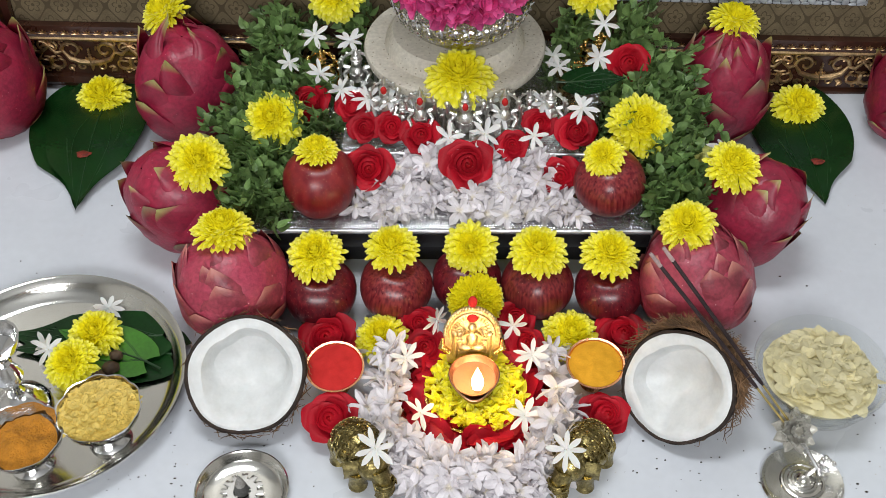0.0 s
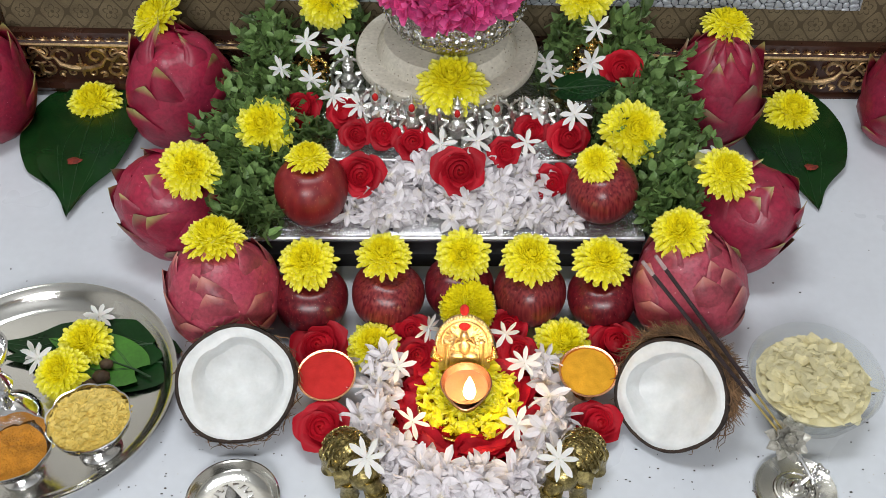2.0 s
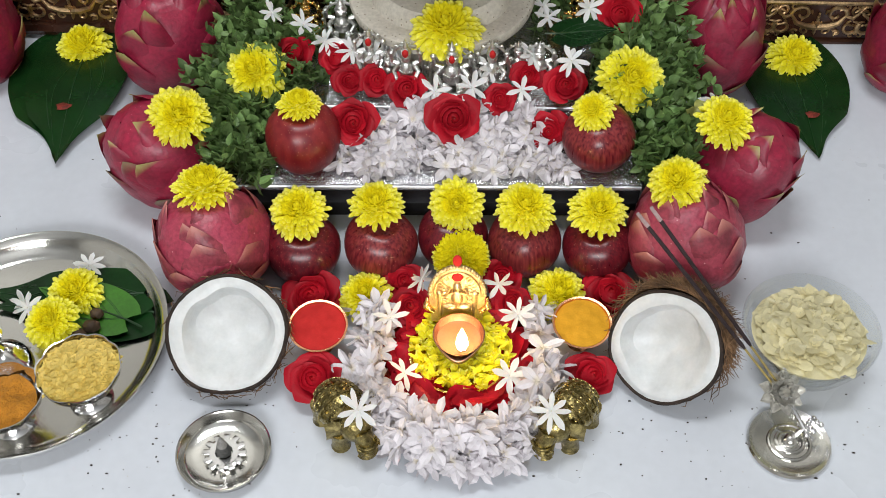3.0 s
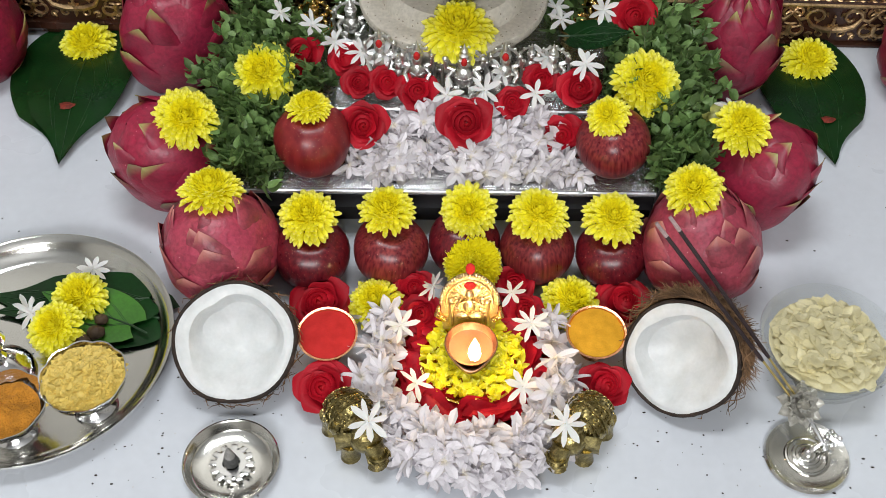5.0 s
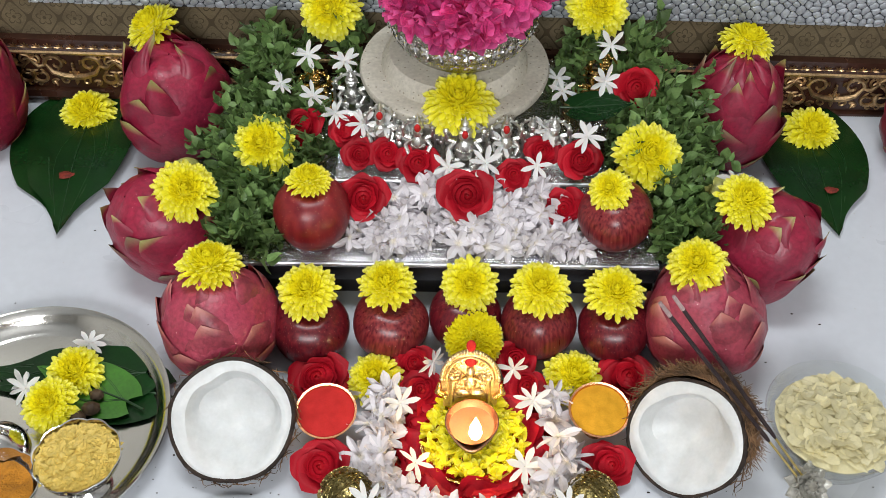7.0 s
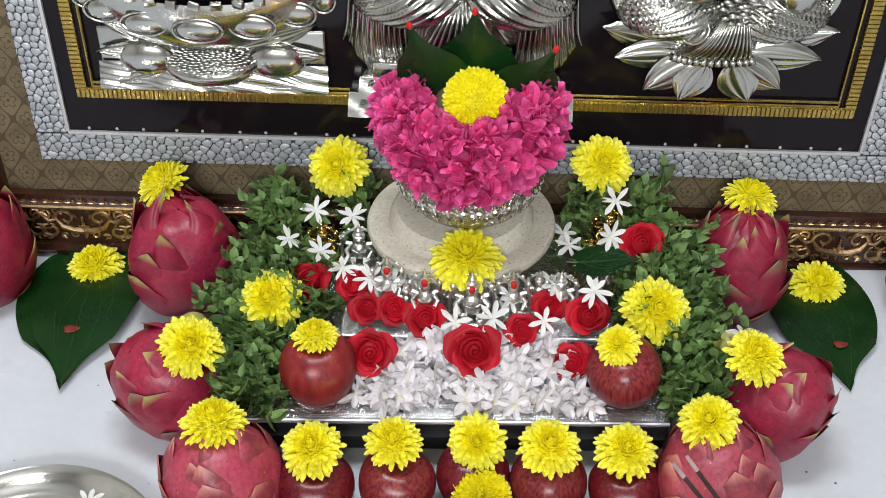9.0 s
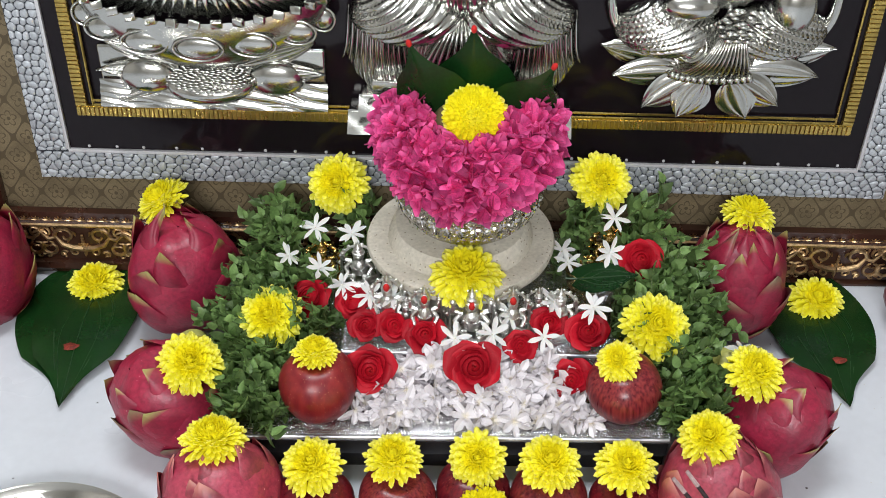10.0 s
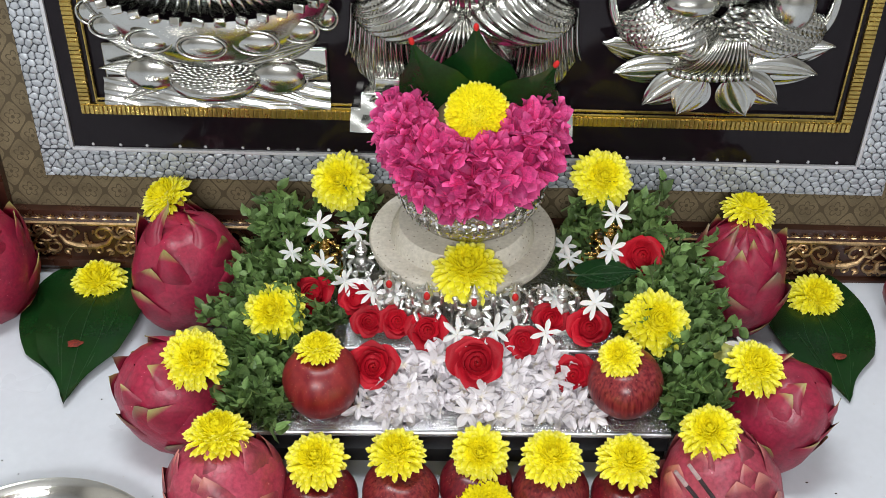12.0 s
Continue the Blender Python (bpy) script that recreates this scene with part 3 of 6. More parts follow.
TIER = "tucked in front of the raised tier"
for k, (x, y, z, d, tilt, lean) in enumerate(((-0.177, 0.985, 0.108, 0.046, 30, -20), (-0.130, 0.975, 0.112, 0.038, 35, -10), (-0.113, 0.943, 0.108, 0.037, 42, 0), (-0.084, 0.943, 0.108, 0.040, 40, 0), (-0.052, 0.929, 0.108, 0.045, 38, 5),
                                              (-0.105, 0.886, 0.100, 0.052, 48, -4), (-0.001, 0.886, 0.106, 0.058, 48, 0), (0.098, 0.890, 0.086, 0.047, 45, -10), (0.047, 0.915, 0.108, 0.036, 40, 0), (0.077, 0.946, 0.112, 0.040, 38, 0), (0.116, 0.938, 0.108, 0.045, 40, 6), (0.178, 1.025, 0.134, 0.050, 40, 8))):
    rose(x, y, z, d, tilt, lean, 40 + k, TIER if k < 11 else "nestled among the green leaves", "roses on the altar")
for k, (x, y, z, d, tilt, lean) in enumerate(((-0.139, 0.716, 0.020, 0.060, 20, -6), (-0.127, 0.618, 0.020, 0.054, 22, 0), (-0.048, 0.734, 0.024, 0.042, 24, 0), (-0.040, 0.700, 0.028, 0.042, 30, -8),
                                              (0.050, 0.742, 0.024, 0.042, 24, 0), (0.156, 0.725, 0.020, 0.054, 20, 6), (0.131, 0.627, 0.019, 0.048, 22, 10), (0.058, 0.706, 0.028, 0.040, 30, 8))):
    rose(x, y, z, d, tilt, lean, 70 + k, "lying on the floor round the lamp", "roses round the lamp")


# ---- jasmine ----
def jasmine_petal():
    mb = MB()
    petal(mb, 1.0, 0.34, pose(0, 0, 0), curl=-0.12, cup=0.14, tip=0.6, nl=5, nw=2, neck=0.4)
    return mb.mesh("petal", M_JAS)


JASP = jasmine_petal()
JAST = MB().tube([(0, 0, 0.02), (0.02, 0, -0.35), (0.08, 0.03, -0.75)], [0.07, 0.05, 0.05], 6).mesh("tube", M_JASTUBE)


def jasmine(x, y, z, d, tilt, lean, seed, where, group):
    rnd = random.Random(seed)
    f = thing("jasmine_flower", sized(pose(x, y, z, tilt, lean, rnd.uniform(0, 60)), d / 2), "white star-shaped jasmine flower " + where, "flower", group)
    n = rnd.choice((6, 7, 7, 8))
    for i in range(n):
        part("petal", JASP, None, f, m=pose(0.04, 0, 0, rnd.uniform(-18, 18), rnd.uniform(-26, 6), 360 * i / n + rnd.uniform(-10, 10)) @ Matrix.Diagonal((rnd.uniform(0.85, 1.1), rnd.uniform(0.8, 1.1), 1, 1)))
    part("tube", JAST, None, f, "pale slender flower tube")


JT = ((-0.178, 1.060, 0.146, 0.036), (-0.137, 1.050, 0.146, 0.037), (-0.204, 1.022, 0.136, 0.030), (-0.167, 1.002, 0.136, 0.036), (-0.142, 0.986, 0.126, 0.032), (-0.112, 0.964, 0.131, 0.036),
      (-0.087, 0.961, 0.131, 0.038), (-0.062, 0.956, 0.126, 0.034), (-0.023, 0.962, 0.138, 0.032), (-0.021, 0.905, 0.126, 0.038), (0.016, 0.912, 0.126, 0.038), (0.035, 0.941, 0.126, 0.034),
      (0.080, 0.958, 0.131, 0.038), (0.121, 0.950, 0.131, 0.037), (0.068, 0.909, 0.126, 0.034), (0.094, 1.044, 0.131, 0.040), (0.151, 1.068, 0.160, 0.036), (0.143, 1.023, 0.146, 0.036), (0.100, 1.030, 0.126, 0.034), (0.020, 0.966, 0.126, 0.030))
for k, (x, y, z, d) in enumerate(JT):
    r = random.Random(200 + k)
    jasmine(x, y, z, d, 30 + r.uniform(-18, 22), r.uniform(-22, 22), 300 + k, "laid on roses and idols", "jasmine flowers on the altar")
for k, (x, y, z, d, tilt, lean) in enumerate(((-0.059, 0.672, 0.046, 0.036, 20, 10), (0.062, 0.677, 0.046, 0.036, 20, -8), (-0.043, 0.612, 0.040, 0.035, 25, 8), (0.053, 0.611, 0.040, 0.040, 25, 0),
                                              (-0.081, 0.562, 0.055, 0.040, 30, -10), (0.088, 0.564, 0.055, 0.037, 30, 10), (-0.031, 0.713, 0.056, 0.032, 60, 40), (0.044, 0.706, 0.056, 0.032, 60, -40),
                                              (0.270, 0.912, 0.108, 0.038, -10, 6))):
    jasmine(x, y, z, d, tilt, lean, 400 + k, "laid round the lamp" if k < 8 else "on a pale green fruit", "jasmine flowers round the lamp")


def jasmine_heap(name, n, place, seed, label, size=0.016):
    """place(rnd) gives a point and its outward way."""
    rnd = random.Random(seed)
    mb = MB()
    for _ in range(n):
        p, out = place(rnd)
        q = Vector(out) + Vector((rnd.gauss(0, 0.45), rnd.gauss(0, 0.45), rnd.gauss(0, 0.3)))
        m = Matrix.Translation(p) @ q.to_track_quat("Z", "Y").to_matrix().to_4x4() @ pose(0, 0, 0, 0, 0, rnd.uniform(0, 360))
        k = rnd.choice((5, 6, 6, 7))
        ln = size * rnd.uniform(0.8, 1.15)
        up = rnd.uniform(-15, 38)
        for i in range(k):
            petal(mb, ln, ln * rnd.uniform(0.38, 0.52), m @ pose(0, 0, 0, rnd.uniform(-25, 25), -up + rnd.uniform(-16, 16), 360 * i / k + rnd.uniform(-12, 12)),
                  curl=rnd.uniform(-0.35, 0.2), cup=0.18, tip=0.6, nl=4, nw=2, neck=0.45)
    return solo(name, mb, M_JASPILE, label, "flowers", kind="stuff")


def heap_place(rnd):
    y = rnd.uniform(0.846, 0.918)
    half = 0.115 + 0.018 * math.sin(40 * y)
    x = rnd.uniform(-half, half) * (1.0 if y < 0.9 else 0.9)
    top = 0.064 + 0.030 * min(1, (y - 0.838) / 0.045) * (1 - (abs(x) / 0.14) ** 4)
    return (x - 0.004, y, rnd.uniform(0.066, top + 0.004)), (0, -0.75, 0.65)


jasmine_heap("jasmine_heap", 205, heap_place, 5, "loose heap of white jasmine blossoms on the plank", 0.0190)


def ring_place(rnd):
    while True:
        t = rnd.uniform(math.radians(150), math.radians(390))
        r = rnd.uniform(0.078, 0.122)
        x, y = 0.006 + r * 0.94 * math.cos(t), 0.650 + r * 1.02 * math.sin(t)
        if abs(math.sin(t)) < 0.35 and r > 0.108 or (abs(x) - 0.126) ** 2 + (y - 0.676) ** 2 < 0.042 ** 2:
            continue
        z = 0.006 + 0.030 * math.sin(math.pi * min(1, max(0, (0.130 - r) / 0.07)))
        return (x, y, rnd.uniform(0.006, z + 0.006)), (0.5 * math.cos(t), 0.5 * math.sin(t) - 0.25, 0.8)


jasmine_heap("jasmine_ring", 235, ring_place, 6, "thick ring of pinkish-white jasmine blossoms round the lamp tray", 0.0190)


# ---- dragon fruits ----
def dragon_fruit(m, rx, rz, seed, skin, scale_mats, label, rows):
    """An egg-shaped fruit along its own z axis with leathery scales that lift at their tips; rows: (height -1..1, count, length, width, lift)."""
    rnd = random.Random(seed)
    f = thing("dragon_fruit", m, label, "dragon fruit", "dragon fruits round the altar")

    def surf(t, q):
        bulge = 1 + 0.03 * abs(math.sin(2.5 * t + 1.7 * q + seed)) + 0.035 * math.sin(3 * t + seed) * math.cos(q) + 0.02 * math.sin(5 * t + 2 * q + seed)
        egg = 1 - 0.10 * math.sin(q)
        return Vector((rx * egg * bulge * math.cos(q) ** 0.68 * math.cos(t), rx * egg * bulge * math.cos(q) ** 0.68 * math.sin(t), rz * math.sin(q)))
    body = MB()

    def fn(a, b):
        q = math.pi * (b - 0.5) * 0.998
        p = surf(2 * math.pi * a, q)
        n = noise.noise(Vector((p.x * 45 + seed, p.y * 45, p.z * 45)))
        n2 = noise.noise(Vector((p.x * 110, p.y * 110 + seed, p.z * 60)))
        return p * (1 + 0.050 * n + 0.016 * n2)
    body.grid(fn, 36, 22, wrap=True)
    part("skin", body, skin, f)
    for h, count, ln, wd, lift in rows:
        q0 = math.asin(h)
        off = rnd.uniform(0, 6.28)
        for i in range(count):
            t0 = off + 2 * math.pi * i / count + rnd.uniform(-0.2, 0.2)
            l2, w2, li = ln * rnd.uniform(0.8, 1.2), wd * rnd.uniform(0.85, 1.15), lift * rnd.uniform(0.5, 1.4)
            skew = rnd.uniform(-0.25, 0.25)
            mb = MB()
            qj = q0 + rnd.uniform(-0.12, 0.12)

            def sf(a, b):
                w = w2 * (1 - b ** 1.9) ** 0.8 * (0.78 + 0.22 * (1 - b)) * (1 + 0.10 * math.sin(7 * b + t0 * 3)) + 0.0006
                s = (a - 0.5) * 2
                q = qj + l2 / rz * (b * 0.85) - 0.16 * s * s * (1 - b)
                t = t0 + s * w / (rx * max(0.35, math.cos(qj))) + skew * b
                q = min(1.52, q)
                p = surf(t, q)
                n = Vector((p.x / rx ** 2, p.y / rx ** 2, p.z / rz ** 2)).normalized()
                up = -0.0022 * (1 - b) ** 2 + li * b ** 3.2 + 0.34 * li * math.sin(math.pi * min(1, b * 0.9 + 0.05)) * (1 - s * s) + 0.12 * li * math.sin(3 * s + 5 * b + t0) * b * b
                up -= 0.0030 * abs(s) ** 3 * (1 - b ** 2)
                return p * 1.012 + n * up + Vector((0, 0, 0.004 * b ** 3))
            mb.grid(sf, 8, 10)
            part("scale", mb, rnd.choice(scale_mats), f, angle=70)
    return f


UPROWS = ((-0.80, 4, 0.026, 0.026, 0.0060), (-0.42, 3, 0.042, 0.042, 0.0080), (0.02, 3, 0.044, 0.042, 0.0090), (0.42, 4, 0.040, 0.030, 0.0150), (0.76, 3, 0.044, 0.022, 0.0240), (0.90, 3, 0.036, 0.016, 0.0200))
BACKROWS = ((-0.72, 4, 0.032, 0.034, 0.0050), (-0.38, 4, 0.038, 0.036, 0.0065), (-0.02, 4, 0.042, 0.034, 0.0075), (0.32, 5, 0.046, 0.026, 0.0085), (0.62, 5, 0.052, 0.018, 0.0090), (0.84, 5, 0.056, 0.011, 0.0120))
LOWROWS = ((-0.80, 4, 0.034, 0.034, 0.0022), (-0.48, 4, 0.042, 0.040, 0.0026), (-0.14, 4, 0.044, 0.040, 0.0030), (0.20, 4, 0.044, 0.038, 0.0034), (0.52, 4, 0.040, 0.030, 0.0046), (0.82, 4, 0.022, 0.014, 0.0060))
MIDROWS = ((-0.72, 4, 0.028, 0.034, 0.0022), (-0.35, 4, 0.034, 0.038, 0.0031), (0.02, 4, 0.036, 0.038, 0.0034), (0.38, 4, 0.034, 0.032, 0.0038), (0.68, 4, 0.030, 0.023, 0.0068))
S1, S2, S3 = [M_SCALE], [M_SCALEPALE], [M_SCALE, M_SCALEDARK]
dragon_fruit(pose(-0.340, 1.080, 0.066, 4, 4, 0), 0.064, 0.068, 1, M_DRAGON, S1, "magenta dragon fruit with green-tipped scales standing upright", UPROWS)
dragon_fruit(pose(0.303, 1.080, 0.064, 2, -2, 40), 0.056, 0.068, 2, M_DRAGON, S3, "dark magenta dragon fruit with long dry scales standing upright", BACKROWS)
dragon_fruit(pose(-0.585, 1.085, 0.062, 4, -8, 90), 0.062, 0.066, 3, M_DRAGON, S1, "magenta dragon fruit beside the picture frame", UPROWS)
dragon_fruit(pose(0.538, 1.080, 0.058, 4, 8, 130), 0.057, 0.062, 4, M_DRAGON, S3, "magenta dragon fruit beside the picture frame", UPROWS)
dragon_fruit(pose(-0.310, 0.882, 0.058, 2, -34, 15), 0.057, 0.062, 5, M_DRAGON, S3, "magenta dragon fruit lying on its side with dark scale tips", MIDROWS)
dragon_fruit(pose(0.300, 0.868, 0.058, 0, 30, -20), 0.054, 0.064, 6, M_DRAGON, S1, "bright pink dragon fruit lying on its side", MIDROWS)
dragon_fruit(pose(-0.241, 0.762, 0.052, -12, -10, 20), 0.057, 0.052, 7, M_DRAGONPALE, S2, "pale pink dragon fruit with tight scales", LOWROWS)
dragon_fruit(pose(0.232, 0.776, 0.052, -10, 12, 75), 0.057, 0.052, 8, M_DRAGONPALE, S2, "pale pink dragon fruit with tight scales", LOWROWS)
solo("guava", MB().ball((0, 0, 0), (0.026, 0.026, 0.046), 22, 14), M_GUAVA, "pale green fruit resting behind a dragon fruit", "fruit", m=pose(-0.300, 0.945, 0.046))
solo("guava", MB().ball((0, 0, 0), (0.030, 0.028, 0.048), 22, 14), M_GUAVA, "pale green fruit resting behind a dragon fruit", "fruit", m=pose(0.262, 0.925, 0.048))


# ---- leaves ----
def leaf_shape(mb, length, width, m, droop=0.0, fold=0.0, nl=22, nw=12, ripple=0.0, point=0.80, arch=0.0):
    """A heart-shaped leaf from its stalk at the origin along +x."""
    def fn(a, b):
        s = 2 * a - 1
        w = width / 2 * (1.86 * (b + 0.015) ** 0.42 * (1 - b) ** point) * (1.0 if b < 0.68 else 1 - 0.52 * math.sin(math.pi / 2 * min(1, (b - 0.68) / 0.24)) ** 1.3)
        lobe = -0.10 * length * (1 - b) ** 6 * abs(s) ** 1.5
        z = -droop * length * b * b + fold * abs(s) * w + ripple * math.sin(9 * b + 3 * s) * w * abs(s) + arch * length * (math.sin(math.pi * b) ** 1.5 * (1 - 0.55 * s * s) + 0.25 * s * s)
        return (length * b + lobe, s * w, z)
    mb.grid(fn, nw, nl, m)
    return mb


def veins(mb, length, width, m, droop=0.0, fold=0.0, arch=0.0):
    mb.tube([(length * b, 0, 0.0004 - droop * length * b * b + arch * length * math.sin(math.pi * b) ** 1.5) for b in [0.97 * i / 10 for i in range(11)]], [0.0011 - 0.00008 * i for i in range(11)], 5, m)
    for s in (-1, 1):
        for b0 in (0.02, 0.05, 0.2):
            pts = []
            for k in range(10):
                q = k / 9
                b = b0 + (0.74 - b0 * 0.3) * q
                s2 = (0.75 - b0) * math.sin(min(1, q * 1.5) * math.pi / 2) * (1 - 0.25 * q)
                w = width / 2 * (1.80 * (b + 0.015) ** 0.42 * (1 - b) ** 0.90)
                pts.append((length * b, s * w * s2, 0.0002 - droop * length * b * b + fold * s2 * w + arch * length * (math.sin(math.pi * b) ** 1.5 * (1 - 0.55 * s2 * s2) + 0.25 * s2 * s2)))
            mb.tube(pts, 0.00032, 4, m)
    return mb


def betel(name, m, length, width, label, material=M_BETEL, droop=0.0, fold=0.02, stalk=0.02, ripple=0.02, vein=M_BETELVEIN, group="betel leaves", arch=0.0):
    f = thing(name, m, label, "leaf", group)
    part("blade", leaf_shape(MB(), length, width, None, droop, fold, ripple=ripple, arch=arch), material, f)
    part("vein_relief", veins(MB(), length, width, None, droop, fold, arch), vein, f)
    if stalk:
        part("stalk", MB().tube([(-stalk, 0.002, 0.0), (0, 0, 0.0004)], 0.0012, 6), vein, f)
    return f


betel("betel_leaf", pose(-0.486, 1.143, 0.0025, 0, 0, -82), 0.212, 0.160, "large glossy dark green betel leaf on the floor", arch=0.02)
betel("betel_leaf", pose(-0.462, 1.146, 0.0062, 0, 0, -87), 0.232, 0.140, "large glossy dark green betel leaf laid over another", ripple=0.015, arch=0.055)
betel("betel_leaf", pose(0.402, 1.148, 0.003, 0, 0, -88), 0.210, 0.146, "large glossy dark green betel leaf on the floor", arch=0.05)


def dab(m, s):
    mb = MB()

    def fn(a, b):
        t = 2 * math.pi * a
        r = s * b * (1 + 0.12 * math.sin(3 * t + 1) + 0.10 * math.sin(5 * t))
        return (r * math.cos(t), 0.7 * r * math.sin(t), 0.0012 * (1 - b ** 2))
    mb.grid(fn, 14, 3, wrap=True)
    return solo("vermilion_dab", mb, M_DAB, "dried red vermilion dab on a betel leaf", "powder", m=m)


dab(pose(-0.459, 0.999, 0.0185), 0.009)
dab(pose(0.412, 1.002, 0.0135), 0.008)
betel("betel_leaf", pose(0.108, 1.000, 0.128, 8, -6, 0), 0.066, 0.050, "wet dark green leaf lying among the idols", stalk=0.012)


# ---- green leaf heaps ----
def sprigs(name, n, place, seed, label):
    rnd = random.Random(seed)
    leaves, stems = MB(), MB()
    for _ in range(n):
        p, way = place(rnd)
        p, way = Vector(p), Vector(way).normalized()
        way = (way + Vector((rnd.gauss(0, 0.5), rnd.gauss(0, 0.5), rnd.gauss(0, 0.35)))).normalized()
        side = way.orthogonal().normalized()
        ln = rnd.uniform(0.028, 0.05)
        pts = [p + way * ln * k / 4 + Vector((0, 0, -0.005 * (k / 4) ** 2)) for k in range(5)]
        stems.tube(pts, [0.0011, 0.001, 0.0009, 0.0008, 0.0005], 4)
        for k in range(1, 5):
            for s in (0, 180):
                size = rnd.uniform(0.011, 0.023) * (1.1 - 0.08 * k)
                rot = Matrix.Translation(pts[k]) @ way.to_track_quat("X", "Z").to_matrix().to_4x4() @ pose(0, 0, 0, k * 90 + s + rnd.uniform(-25, 25), 0, 0) @ pose(0, 0, 0, rnd.uniform(-30, 30), -rnd.uniform(5, 40), rnd.choice((-1, 1)) * rnd.uniform(25, 70))

                def fn(a, b, size=size):
                    t = 2 * a - 1
                    w = size * 0.33 * math.sin(math.pi * min(1, (b + 0.04) ** 0.8)) ** 0.8
                    return (size * b, t * w, 0.35 * abs(t) * w - 0.22 * size * b * b + 0.05 * size * math.sin(9 * b) * abs(t))
                leaves.grid(fn, 2, 5, rot)
    t = thing(name, pose(0, 0, 0), label, "leaves", "", "stuff")
    part("leaves", leaves, M_TULSI, t)
    part("stems", stems, M_STEM, t)


def left_place(rnd):
    while True:
        y = rnd.uniform(0.842, 1.135)
        x0 = -0.235 - 0.03 * math.sin(math.pi * (y - 0.84) / 0.3)
        x1 = -0.195 if y < 0.93 else (-0.150 if y < 1.0 else (-0.160 if y < 1.07 else -0.115))
        x = rnd.uniform(x0, x1)
        if (x + 0.156) ** 2 + (y - 0.866) ** 2 < 0.041 ** 2 or (x + 0.159) ** 2 + (y - 1.095) ** 2 < 0.034 ** 2:
            continue
        top = 0.066 + 0.045 * min(1, (y - 0.835) / 0.12) + (0.03 if y > 1.06 else 0)
        if x < -0.225:
            top *= 0.8
        return (x, y, rnd.uniform(0.062, top)), (-0.35, -0.35, 0.8)


def right_place(rnd):
    while True:
        y = rnd.uniform(0.845, 1.135)
        x1 = 0.222 + 0.03 * math.sin(math.pi * (y - 0.84) / 0.3)
        x0 = 0.186 if y < 0.93 else (0.142 if y < 1.0 else (0.152 if y < 1.07 else 0.095))
        x = rnd.uniform(x0, x1)
        if (x - 0.148) ** 2 + (y - 0.87) ** 2 < 0.040 ** 2:
            continue
        top = 0.066 + 0.045 * min(1, (y - 0.835) / 0.12) + (0.03 if y > 1.06 else 0)
        if x > 0.212:
            top *= 0.8
        return (x, y, rnd.uniform(0.062, top)), (0.35, -0.35, 0.8)


sprigs("leaf_heap", 300, left_place, 11, "heap of fresh green basil sprigs on the plank")
sprigs("leaf_heap", 300, right_place, 12, "heap of fresh green basil sprigs on the plank")


# ---- the water pot ----
CX, CY = -0.009, 1.050


